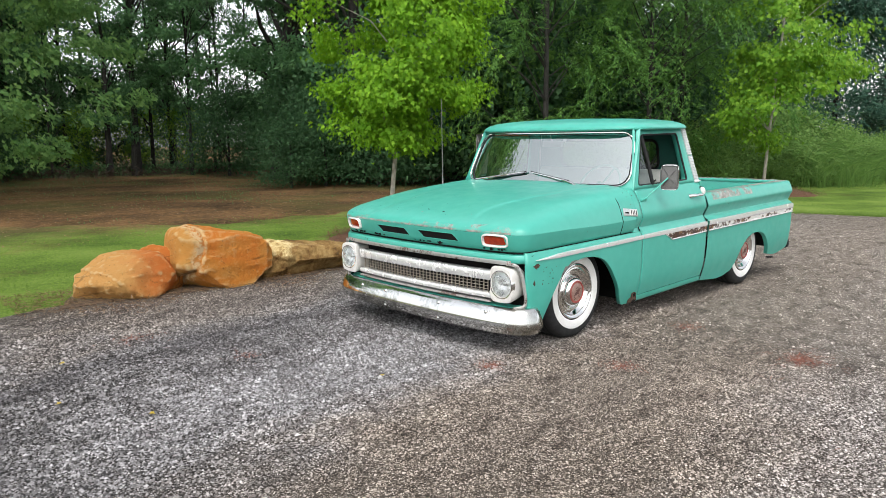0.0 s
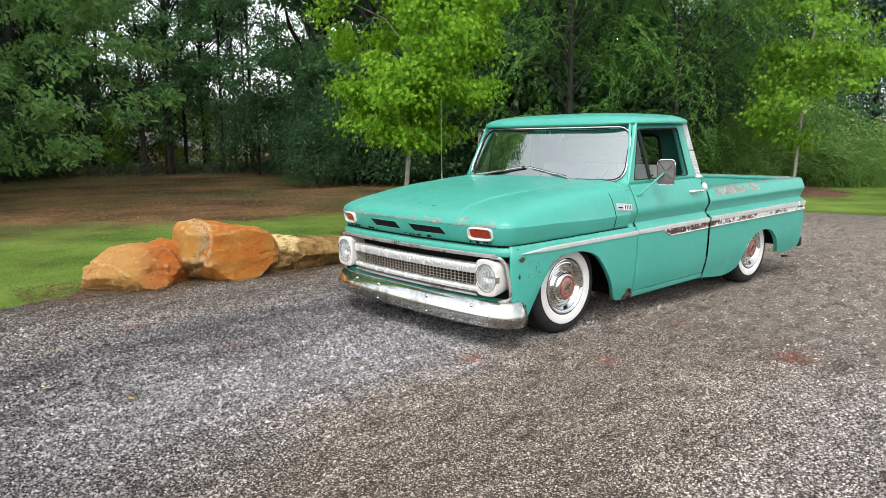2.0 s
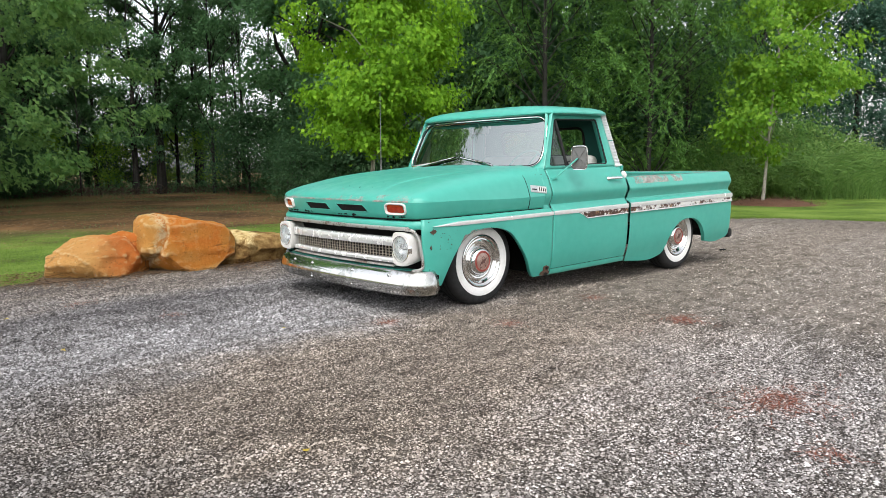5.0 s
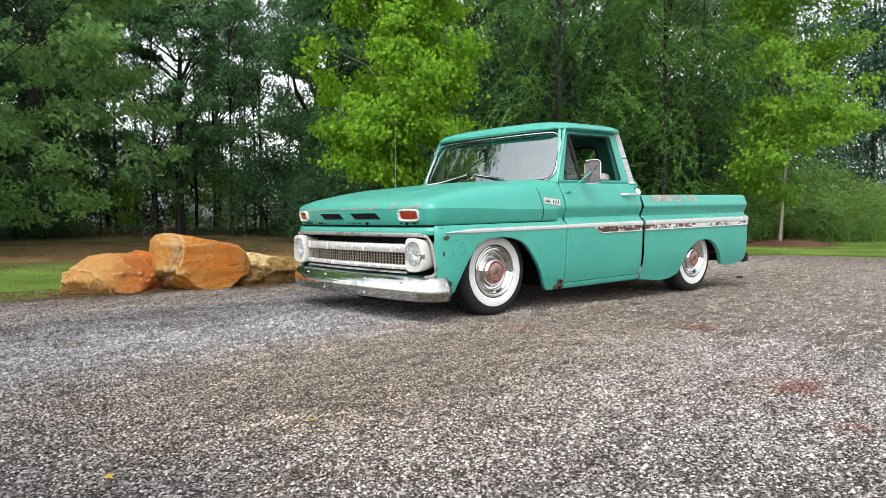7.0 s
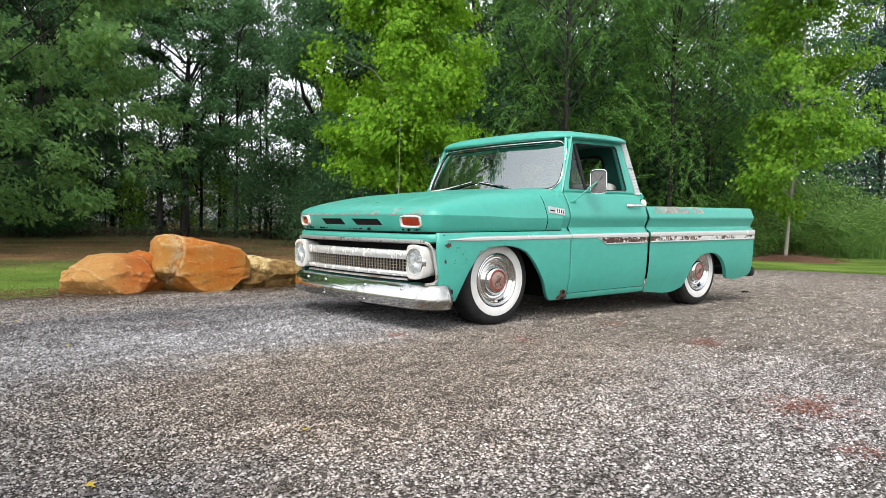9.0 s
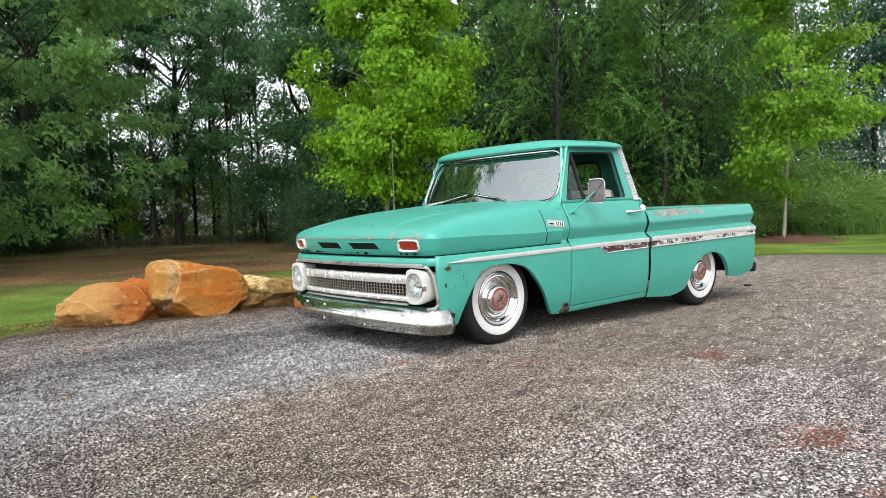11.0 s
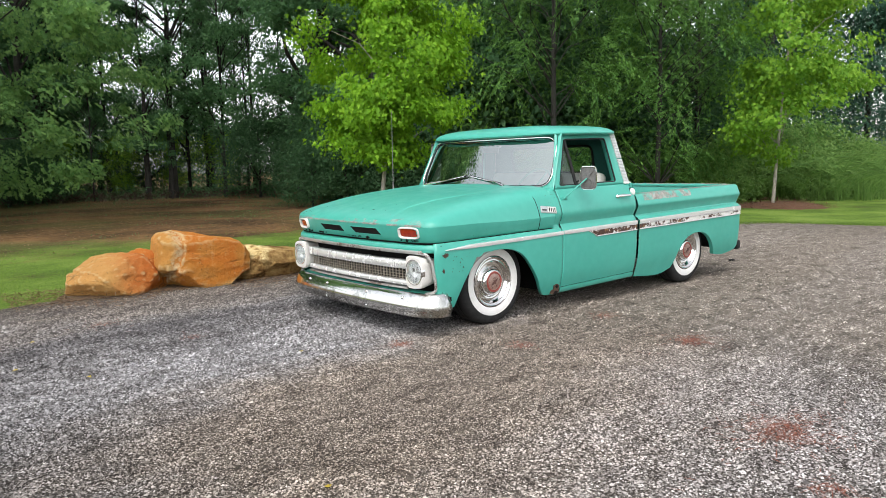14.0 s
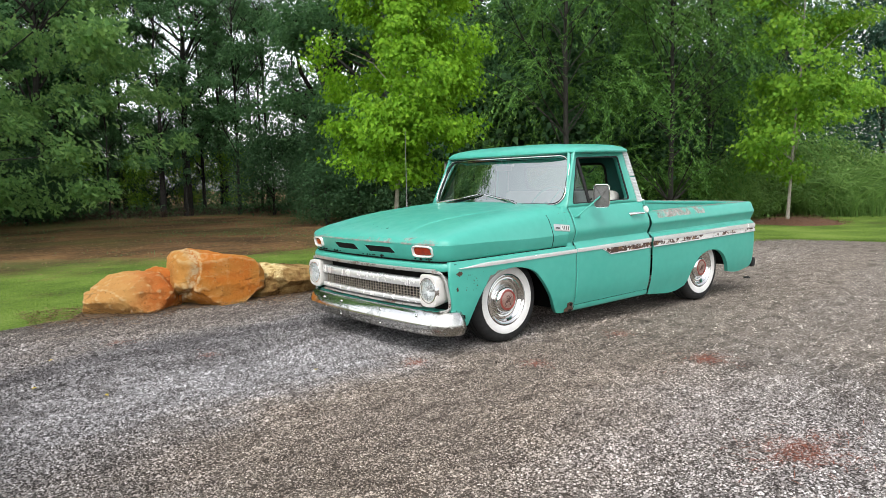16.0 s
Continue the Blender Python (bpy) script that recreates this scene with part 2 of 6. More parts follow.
def gravel_tone(k):
    """The lot's wheel tracks, which run past the truck's nose: how dusty and brown, how dark and damp, how washed and pale."""
    cut = k.n.new("ShaderNodeSeparateXYZ")
    k.l.new(k.coord, cut.inputs[0])
    x, y = cut.outputs["X"], cut.outputs["Y"]
    wave = k.math("ADD", k.math("MULTIPLY", k.math("SUBTRACT", k.noise(0.55, 4, 0.55), 0.5), 1.5), k.math("MULTIPLY", k.math("SUBTRACT", k.noise(3.2, 6, 0.7, coord=k.streak(1.6, 0.8, 8)), 0.5), 1.1))
    v = k.math("ADD", k.math("SUBTRACT", y, k.math("MULTIPLY", k.math("SUBTRACT", x, 1.5), 0.16)), wave)
    v = k.math("MULTIPLY", k.math("ADD", v, 3.0), 0.1)
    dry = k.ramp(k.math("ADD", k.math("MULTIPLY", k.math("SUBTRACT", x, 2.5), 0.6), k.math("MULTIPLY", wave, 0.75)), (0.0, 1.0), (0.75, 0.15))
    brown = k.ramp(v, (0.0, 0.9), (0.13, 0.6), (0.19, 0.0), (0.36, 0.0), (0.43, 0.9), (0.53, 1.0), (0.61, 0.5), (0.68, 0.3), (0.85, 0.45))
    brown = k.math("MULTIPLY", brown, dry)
    sandy = k.ramp(k.math("ADD", k.math("MULTIPLY", x, -0.5), k.math("MULTIPLY", wave, 0.4)), (0.0, 0.0), (0.7, 0.75))
    brown = k.math("MAXIMUM", brown, sandy)
    damp = k.ramp(v, (0.0, 0.42), (0.15, 0.6), (0.2, 0.8), (0.27, 0.58), (0.31, 0.0), (0.42, 0.1), (0.5, 0.2), (0.56, 0.12), (0.62, 0.0), (1.0, 0.1))
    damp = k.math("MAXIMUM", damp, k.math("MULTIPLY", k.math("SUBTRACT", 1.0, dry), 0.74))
    damp = k.math("MULTIPLY", damp, k.ramp(k.noise(1.3, 5, 0.65, coord=k.streak(1.8, 0.7, 12)), (0.35, 0.35), (0.6, 1.2)))
    damp = k.math("MULTIPLY", damp, k.ramp(k.math("MULTIPLY", x, -0.4), (0.0, 1.0), (0.8, 0.25)))
    pale = k.ramp(v, (0.26, 0.0), (0.31, 0.45), (0.345, 0.25), (0.42, 0.05), (0.52, 0.15), (0.6, 1.0), (1.0, 0.8))
    pale = k.math("MULTIPLY", pale, k.ramp(k.noise(1.1, 5, 0.62, coord=k.streak(2.0, 0.7, 10)), (0.36, 0.2), (0.58, 1.1)))
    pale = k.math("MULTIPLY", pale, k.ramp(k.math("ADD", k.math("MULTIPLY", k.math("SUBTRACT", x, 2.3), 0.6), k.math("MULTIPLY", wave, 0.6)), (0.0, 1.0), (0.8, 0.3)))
    pale = k.math("MAXIMUM", pale, sandy)
    return brown, damp, pale, sandy


def gravel_shade(k, c, damp, pale):
    """Damp stones darker, washed ones paler."""
    # scuffed and washed patches along the tracks
    worn = k.ramp(k.noise(5.5, 7, 0.72, coord=k.streak(1.5, 0.75, 12)), (0.36, (0.6, 0.58, 0.57)), (0.48, (1.0, 1.0, 1.0)), (0.62, (1.28, 1.28, 1.28)))
    c = k.mix(1.0, c, worn, "MULTIPLY")
    c = k.mix(k.math("MULTIPLY", pale, 0.8), c, k.mix(1.0, c, (1.5, 1.52, 1.58), "MULTIPLY"))
    return k.mix(damp, c, k.mix(1.0, c, (0.45, 0.44, 0.45), "MULTIPLY"))


def gravel_mat():
    k = Mat("gravel")
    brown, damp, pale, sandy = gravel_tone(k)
    fine = k.noise(90, 6, 0.75)
    warp = k.n.new("ShaderNodeVectorMath")
    warp.operation = "MULTIPLY_ADD"
    tint = k.n.new("ShaderNodeTexNoise")
    tint.inputs["Scale"].default_value = 60
    k.l.new(k.coord, tint.inputs["Vector"])
    k.l.new(tint.outputs["Color"], warp.inputs[0])
    warp.inputs[1].default_value = (0.012, 0.012, 0.0)
    k.l.new(k.coord, warp.inputs[2])
    where = warp.outputs[0]

    def layer(scale):
        sep = k.n.new("ShaderNodeSeparateColor")
        k.l.new(k.cells(scale, "Color", coord=where), sep.inputs["Color"])
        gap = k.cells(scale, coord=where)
        stone = k.ramp(sep.outputs[0], (0.0, (0.06, 0.056, 0.053)), (0.35, (0.21, 0.198, 0.19)), (0.75, (0.42, 0.4, 0.388)), (1.0, (0.62, 0.602, 0.59)))
        dust = k.ramp(sep.outputs[0], (0.0, (0.12, 0.094, 0.068)), (0.5, (0.31, 0.255, 0.198)), (1.0, (0.54, 0.465, 0.385)))
        c = k.mix(k.math("ADD", k.math("MULTIPLY", brown, 0.75), 0.18), stone, dust)
        c = k.mix(k.math("MULTIPLY", sandy, 0.15), c, (0.35, 0.3, 0.245))
        # gap colour: the bed's own dust, plus the shade between stones painted in
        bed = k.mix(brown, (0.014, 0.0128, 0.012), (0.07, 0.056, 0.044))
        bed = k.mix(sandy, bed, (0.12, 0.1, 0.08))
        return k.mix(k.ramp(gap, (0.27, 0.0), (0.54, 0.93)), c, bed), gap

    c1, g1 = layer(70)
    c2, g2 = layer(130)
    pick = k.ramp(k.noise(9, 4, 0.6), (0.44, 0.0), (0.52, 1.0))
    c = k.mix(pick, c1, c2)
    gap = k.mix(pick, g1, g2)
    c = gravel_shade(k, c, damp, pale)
    k.set(color=c, rough=0.9, spec=0.25)
    k.bump(k.math("SUBTRACT", k.math("MULTIPLY", fine, 0.35), gap), 1.0, 0.019)
    return k.m


def pebble_mat():
    k = Mat("gravel_stones")
    i = k.island()
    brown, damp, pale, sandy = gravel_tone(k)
    c = k.ramp(i, (0.0, (0.045, 0.043, 0.042)), (0.3, (0.14, 0.134, 0.132)), (0.7, (0.275, 0.265, 0.262)), (0.94, (0.42, 0.406, 0.4)), (1.0, (0.58, 0.565, 0.557)))
    warm = k.ramp(i, (0.0, (0.06, 0.049, 0.038)), (0.35, (0.2, 0.165, 0.131)), (0.7, (0.375, 0.316, 0.258)), (0.94, (0.49, 0.422, 0.353)), (1.0, (0.6, 0.53, 0.455)))
    c = k.mix(brown, c, warm)
    c = k.mix(k.math("MULTIPLY", sandy, 0.25), c, (0.33, 0.285, 0.235))
    c = gravel_shade(k, c, damp, pale)
    k.set(color=c, rough=0.85, spec=0.3)
    k.bump(k.noise(160, 3), 0.3, 0.003)
    return k.m


def rock_mat(name="orange_sandstone", tan=0.0, pale_side=0.0, red=0.0, seam=0.0):
    k = Mat(name)
    big = k.noise(1.2, 3, 0.5, distort=0.4)
    band = k.noise(4.0, 7, 0.68, coord=k.stretch(1, 1, 2.2), distort=1.2)
    cut = k.n.new("ShaderNodeSeparateXYZ")
    k.l.new(k.coord, cut.inputs[0])
    ragged = k.math("SUBTRACT", k.noise(2.6, 7, 0.7), 0.5)
    c = k.ramp(big, (0.32, (0.58, 0.29, 0.075)), (0.44, (0.7, 0.26, 0.042)), (0.56, (0.72, 0.225, 0.032)), (0.7, (0.7, 0.33, 0.075)))
    c = k.mix(k.ramp(band, (0.56, 0.0), (0.68, 0.45)), c, (0.8, 0.52, 0.22))
    # weathered pale crust on top and foot, made lighter for highlights on top faces
    crust = k.math("ADD", k.math("ABSOLUTE", k.math("SUBTRACT", cut.outputs["Z"], 0.34)), k.math("MULTIPLY", ragged, 0.42))
    c = k.mix(k.ramp(crust, (0.27, 0.0), (0.38, 0.6)), c, (0.8, 0.55, 0.22))
    if tan:
        c = k.mix(k.ramp(k.math("SUBTRACT", k.math("ADD", cut.outputs["X"], ragged), 1.2), (0.2, 0.0), (0.6, tan)), c, (0.76, 0.44, 0.15))
    if red:
        spot = k.math("ADD", k.math("ABSOLUTE", k.math("SUBTRACT", cut.outputs["X"], 1.5)), k.math("MULTIPLY", ragged, 0.5))
        c = k.mix(k.ramp(spot, (0.1, red), (0.4, 0.0)), c, (0.64, 0.145, 0.032))
    if pale_side:
        edge = k.math("ADD", k.math("ADD", cut.outputs["X"], k.math("MULTIPLY", cut.outputs["Z"], 0.15)), k.math("MULTIPLY", ragged, 0.34))
        c = k.mix(k.ramp(k.math("SUBTRACT", edge, pale_side - 0.5), (0.47, 0.0), (0.54, 0.55)), c, (0.74, 0.41, 0.11))
    c = k.mix(k.ramp(k.noise(11, 9, 0.8), (0.54, 0.0), (0.7, 0.35)), c, (0.8, 0.54, 0.23))
    c = k.mix(k.ramp(k.noise(24, 8, 0.8), (0.34, 0.7), (0.43, 0.0)), c, (0.25, 0.1, 0.03))
    crack = k.cells(3.2, "Distance", "DISTANCE_TO_EDGE", coord=k.stretch(0.8, 0.8, 1.7))
    crack = k.math("MULTIPLY", k.ramp(k.math("ADD", crack, k.math("MULTIPLY", k.noise(9, 5), 0.05)), (0.03, 1.0), (0.05, 0.0)), k.ramp(k.noise(1.7, 3), (0.5, 0.0), (0.6, 0.7)))
    c = k.mix(k.math("MULTIPLY", crack, 0.7), c, (0.12, 0.05, 0.02))
    if seam:
        # crumbled pale seam beside the groove
        off = k.math("ADD", k.math("ADD", k.math("SUBTRACT", cut.outputs["X"], seam), k.math("MULTIPLY", k.math("SUBTRACT", cut.outputs["Z"], 0.2), 0.12)), k.math("ADD", k.math("MULTIPLY", ragged, 0.3), k.math("MULTIPLY", k.math("SUBTRACT", k.noise(13, 7, 0.75), 0.5), 0.22)))
        c = k.mix(k.math("MULTIPLY", k.ramp(k.math("ABSOLUTE", off), (0.015, 0.8), (0.075, 0.0)), k.ramp(k.noise(17, 6, 0.75), (0.42, 0.1), (0.52, 1.0))), c, (0.88, 0.72, 0.42))
    # edges worn to a pale rim
    shape = k.n.new("ShaderNodeNewGeometry")
    rim = k.math("ADD", shape.outputs["Pointiness"], k.math("MULTIPLY", ragged, 0.09))
    c = k.mix(k.ramp(rim, (0.514, 0.0), (0.55, 0.6)), c, (0.86, 0.66, 0.34))
    k.set(color=c, rough=0.88, spec=0.2)
    k.bump(k.math("SUBTRACT", k.math("ADD", k.math("MULTIPLY", band, 0.45), k.math("MULTIPLY", k.noise(30, 9, 0.8), 0.75)), k.math("MULTIPLY", crack, 0.3)), 1.0, 0.09)
    return k.m


def pale_rock_mat():
    k = Mat("pale_brown_sandstone")
    c = k.ramp(k.noise(3.4, 8, 0.72, distort=0.25), (0.36, (0.12, 0.065, 0.024)), (0.46, (0.36, 0.21, 0.07)), (0.56, (0.58, 0.39, 0.15)), (0.7, (0.72, 0.53, 0.25)))
    # cream crust along the top and one end, the rest darkened below a ragged border
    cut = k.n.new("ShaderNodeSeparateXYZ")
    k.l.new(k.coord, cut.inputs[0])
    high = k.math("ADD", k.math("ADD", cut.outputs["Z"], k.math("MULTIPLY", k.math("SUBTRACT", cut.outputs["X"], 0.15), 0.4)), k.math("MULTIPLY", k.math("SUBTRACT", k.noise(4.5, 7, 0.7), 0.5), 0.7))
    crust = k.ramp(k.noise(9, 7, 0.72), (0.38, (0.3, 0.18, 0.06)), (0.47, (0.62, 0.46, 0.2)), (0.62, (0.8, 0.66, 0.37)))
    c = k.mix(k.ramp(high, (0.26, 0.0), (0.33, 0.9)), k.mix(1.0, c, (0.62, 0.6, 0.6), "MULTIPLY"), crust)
    k.set(color=c, rough=0.88, spec=0.2)
    k.bump(k.math("ADD", k.noise(10, 8, 0.65), k.math("MULTIPLY", k.noise(50, 6, 0.7), 0.35)), 0.8, 0.05)
    return k.m


def soil_colour(k):
    c = k.ramp(k.mix(0.55, k.noise(0.35, 5), k.noise(9, 9, 0.8)), (0.41, (0.05, 0.033, 0.017)), (0.5, (0.16, 0.094, 0.044)), (0.6, (0.3, 0.168, 0.078)))
    c = k.mix(k.ramp(k.noise(1.6, 6, 0.7, coord=k.stretch(0.6, 1.2, 1)), (0.45, 0.0), (0.62, 0.4)), c, (0.06, 0.042, 0.027))
    return k.mix(k.ramp(k.noise(0.22, 4), (0.46, 0.0), (0.6, 0.6)), c, (0.085, 0.1, 0.03))


def soil_mat():
    k = Mat("bare_dirt_and_litter")
    k.set(color=soil_colour(k), rough=0.95, spec=0.1)
    k.bump(k.noise(9, 9, 0.78), 1.0, 0.07)
    return k.m


def lawn_mat():
    k = Mat("lawn")
    c = k.ramp(k.mix(0.5, k.noise(0.7, 4), k.noise(30, 6, 0.7)), (0.4, (0.055, 0.105, 0.016)), (0.5, (0.13, 0.21, 0.031)), (0.6, (0.2, 0.28, 0.06)))
    bare = k.ramp(k.math("ADD", k.math("MULTIPLY", k.noise(0.5, 4, 0.6), 0.7), k.math("MULTIPLY", k.noise(6, 5, 0.7), 0.3)), (0.58, 0.0), (0.68, 0.6))
    cut = k.n.new("ShaderNodeSeparateXYZ")
    k.l.new(k.coord, cut.inputs[0])
    thin = k.math("ADD", k.math("MULTIPLY", cut.outputs["Y"], -0.138), k.math("MULTIPLY", k.noise(1.2, 5, 0.65), 0.9))
    bare = k.math("MAXIMUM", bare, k.ramp(k.math("MULTIPLY", thin, 0.5), (0.72, 0.0), (0.9, 0.92)))
    k.set(color=k.mix(bare, c, soil_colour(k)), rough=0.9, spec=0.15)
    k.bump(k.noise(60, 6, 0.7), 0.8, 0.03)
    return k.m


def leaf_mat(name, dark, mid, light, through=0.3):
    """Leaves that let some light through, each of its own tone."""
    k = Mat(name)
    c = k.ramp(k.mix(0.35, k.island(), k.noise(0.8, 3)), (0.15, dark), (0.5, mid), (0.85, light))
    k.set(color=c, rough=0.58, spec=0.2)
    t = k.n.new("ShaderNodeBsdfTranslucent")
    k.l.new(k.mix(0.5, c, light), t.inputs["Color"])
    m = k.n.new("ShaderNodeMixShader")
    m.inputs[0].default_value = through
    k.l.new(k.b.outputs[0], m.inputs[1])
    k.l.new(t.outputs[0], m.inputs[2])
    k.l.new(m.outputs[0], k.n["Material Output"].inputs["Surface"])
    return k.m


WORN_EDGE = worn_edge_mat()
PAINT, CHIPPED, CHROME, INSERT, GLASS = paint_mat(), chipped_mat(), chrome_mat(), strip_mat(), glass_mat()
RUBBED = chipped_mat("teal_paint_half_rubbed_off", 0.53)
BED_INSERT = strip_mat("half_worn_trim_insert", 0.495)
SIDE_GLASS, CLEAR = glass_mat("side_glass", 1.7), glass_mat("clear_lens_glass", 1.7, (0.96, 0.97, 0.97, 1))
GRAVEL, PEBBLE, ROCK, PALE_ROCK, TAN_ROCK, RED_ROCK, SOIL, LAWN = gravel_mat(), pebble_mat(), rock_mat(pale_side=1.3, seam=1.235), pale_rock_mat(), rock_mat("tan_sandstone", 0.75, red=0.55), rock_mat("red_sandstone", red=0.45), soil_mat(), lawn_mat()
BARK = plain("grey_brown_bark", (0.014, 0.0125, 0.011), (0.042, 0.038, 0.033), 9, 0.95, bump=0.8)
PALE_BARK = plain("pale_smooth_bark", (0.2, 0.18, 0.15), (0.36, 0.33, 0.28), 12, 0.9, bump=0.4)
MAPLE_LEAF = leaf_mat("maple_leaf", (0.1, 0.23, 0.012), (0.165, 0.36, 0.018), (0.27, 0.48, 0.03), 0.42)
YOUNG_LEAF = leaf_mat("young_maple_leaf", (0.09, 0.215, 0.022), (0.16, 0.34, 0.03), (0.29, 0.48, 0.05), 0.45)
OAK_LEAF = leaf_mat("oak_leaf", (0.095, 0.205, 0.07), (0.168, 0.332, 0.106), (0.29, 0.48, 0.15), 0.54)
WOOD_LEAF = leaf_mat("woodland_leaf", (0.055, 0.142, 0.062), (0.092, 0.21, 0.086), (0.155, 0.305, 0.118), 0.48)
# Undergrowth leaf, its colour darkened for the shade of overhanging trees.
SHADE_LEAF = leaf_mat("shaded_undergrowth_leaf", (0.03, 0.082, 0.034), (0.05, 0.122, 0.05), (0.088, 0.175, 0.072), 0.4)
FINE_LEAF = leaf_mat("feathery_leaf", (0.06, 0.155, 0.042), (0.1, 0.235, 0.054), (0.2, 0.37, 0.08), 0.44)
BLUE_LEAF = leaf_mat("blue_green_needles", (0.035, 0.1, 0.07), (0.06, 0.145, 0.095), (0.1, 0.2, 0.13), 0.35)
GRASS_BLADE = leaf_mat("grass_blade", (0.08, 0.155, 0.02), (0.135, 0.235, 0.03), (0.21, 0.31, 0.055), 0.35)
REED_BLADE = leaf_mat("tall_grass_blade", (0.1, 0.2, 0.05), (0.17, 0.31, 0.075), (0.27, 0.42, 0.12), 0.46)
MULCH = plain("red_pine_straw", (0.085, 0.04, 0.022), (0.2, 0.095, 0.052), 20, 0.95, bump=0.8)
RUBBER = plain("black_rubber", (0.008, 0.008, 0.008), (0.02, 0.02, 0.02), 20, 0.85, bump=0.2)
WHITEWALL = plain("white_rubber", (0.72, 0.71, 0.68), (0.82, 0.81, 0.79), 14, 0.6)
BRIGHT = plain("bright_chrome", (0.75, 0.75, 0.74), (0.85, 0.85, 0.84), 5, 0.09, 1.0)
CREAM = plain("cream_enamel", (0.62, 0.6, 0.56), (0.73, 0.71, 0.67), 9, 0.35, 0.0, coat=0.3)
WHITE = plain("white_enamel", (0.62, 0.61, 0.57), (0.74, 0.73, 0.7), 9, 0.35, 0.0, coat=0.3)
PANEL = plain("pale_ribbed_metal", (0.52, 0.54, 0.53), (0.68, 0.69, 0.68), 20, 0.4, 0.2)
MIRROR_BACK = plain("dull_grey_steel", (0.09, 0.088, 0.084), (0.19, 0.187, 0.18), 14, 0.33, 0.8)
GRILLE_WHITE = plain("worn_anodised_aluminium", (0.8, 0.8, 0.78), (0.9, 0.9, 0.88), 6, 0.26, 0.5)
SCREEN = plain("tan_screen_wire", (0.3, 0.27, 0.21), (0.5, 0.46, 0.38), 20, 0.45, 0.3)
STRAW = plain("rust_red_pine_straw", (0.16, 0.05, 0.03), (0.36, 0.125, 0.075), 30, 0.95)
SILVER = plain("brushed_silver", (0.5, 0.5, 0.5), (0.66, 0.66, 0.65), 12, 0.32, 0.85)
# Underbody black; also stands in for shade in slots and hollows.
DARK = plain("underbody_and_shade_black", (0.006, 0.006, 0.006), (0.016, 0.0148, 0.0135), 9, 0.9, spec=0.1)
AMBER = plain("red_orange_lens", (0.24, 0.016, 0.004), (0.36, 0.034, 0.006), 30, 0.15, 0.0, coat=0.8)
CAP_CENTRE = plain("worn_pink_enamel", (0.3, 0.17, 0.14), (0.56, 0.42, 0.37), 25, 0.3, 0.6)
BARE_EDGE = plain("bare_grey_steel", (0.1, 0.085, 0.075), (0.34, 0.32, 0.3), 60, 0.6, 0.3)
CAP_MARK = plain("dark_worn_mark", (0.1, 0.05, 0.042), (0.2, 0.1, 0.085), 30, 0.4, 0.3)
MOULDING = plain("white_bright_trim", (0.72, 0.73, 0.73), (0.84, 0.84, 0.83), 7, 0.24, 0.45)
RED_RING = plain("faded_red_enamel", (0.28, 0.045, 0.035), (0.4, 0.1, 0.075), 20, 0.4)
LINING_SHADE = plain("dark_green_lining_and_shade", (0.02, 0.11, 0.085), (0.03, 0.14, 0.11), 12, 0.8)
SEAT = plain("white_vinyl", (0.6, 0.59, 0.55), (0.72, 0.71, 0.67), 10, 0.5)
RUST = plain("rusty_steel", (0.028, 0.017, 0.012), (0.12, 0.062, 0.038), 30, 0.9, bump=0.5)
LAMP_GLASS = plain("mirrored_lamp_bowl", (0.8, 0.81, 0.81), (0.92, 0.92, 0.91), 9, 0.28, 0.75)
MULCH_SOIL = plain("dark_soil_with_litter", (0.03, 0.021, 0.014), (0.22, 0.15, 0.09), 30, 0.95, bump=1.0)

# ---- ground ----
ground = link_mesh("ground", box(-220, 220, -260, 120, -0.3, -0.02), SOIL, 0)
tagged(ground, "bare brown dirt with leaf litter", "ground", kind="structure")


def flat(name, pts, z, material, label, category, thick=0.03):
    bm = prism(pts, "z", z - thick, z)
    return tagged(link_mesh(name, bm, material, 0), label, category, kind="structure")


def wavy(pts, amount, seed, step=0.25):
    """A closed outline with an uneven edge."""
    out = []
    for i, (x, y) in enumerate(pts):
        x2, y2 = pts[(i + 1) % len(pts)]
        n = max(1, min(60, int(math.hypot(x2 - x, y2 - y) / step)))
        for k in range(n):
            px, py = x + (x2 - x) * k / n, y + (y2 - y) * k / n
            out.append((px + amount * noise.noise((px * 1.3, py * 1.3, seed)), py + amount * noise.noise((px * 1.3, py * 1.3, seed + 9))))
    return out


LOT = [(40, 2.0), (14, -1.2), (6, -2.45), (3.4, -2.8), (2.5, -3.05), (1.4, -2.85), (0.4, -2.9), (-0.6, -2.75), (-3.5, -2.6), (-7.0, -2.7), (-9.6, -2.7), (-10.7, -2.3), (-11.1, -1.5), (-11.4, 0.0), (-12.0, 3.0), (-13.0, 8), (-14, 40), (40, 40)]
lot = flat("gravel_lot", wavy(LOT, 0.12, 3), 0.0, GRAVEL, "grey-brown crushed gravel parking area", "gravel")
LAWN_EDGE = [(60, -1.0), (14, -1.0), (6, -2.2), (2.5, -2.7), (0, -2.6), (-9.6, -2.4), (-11, -1), (-12, 6), (-14, 40), (-60, 60), (-60, -1), (-27, -3.6), (-22, -5.4), (-12, -8.6), (-4, -8.4), (-1.9, -8.3), (-0.25, -9.3), (1.3, -10.3), (6, -13), (30, -24), (60, -30)]
lawn = flat("lawn", wavy(LAWN_EDGE, 0.9, 5, 0.4), -0.008, LAWN, "short green lawn with bare patches", "lawn")

# ---- the pickup truck ----
W = 1.015                       # half of the body's width
RIDGE = 0.845                   # the ridge round the upper body
NOSE_LIFT = 0.017
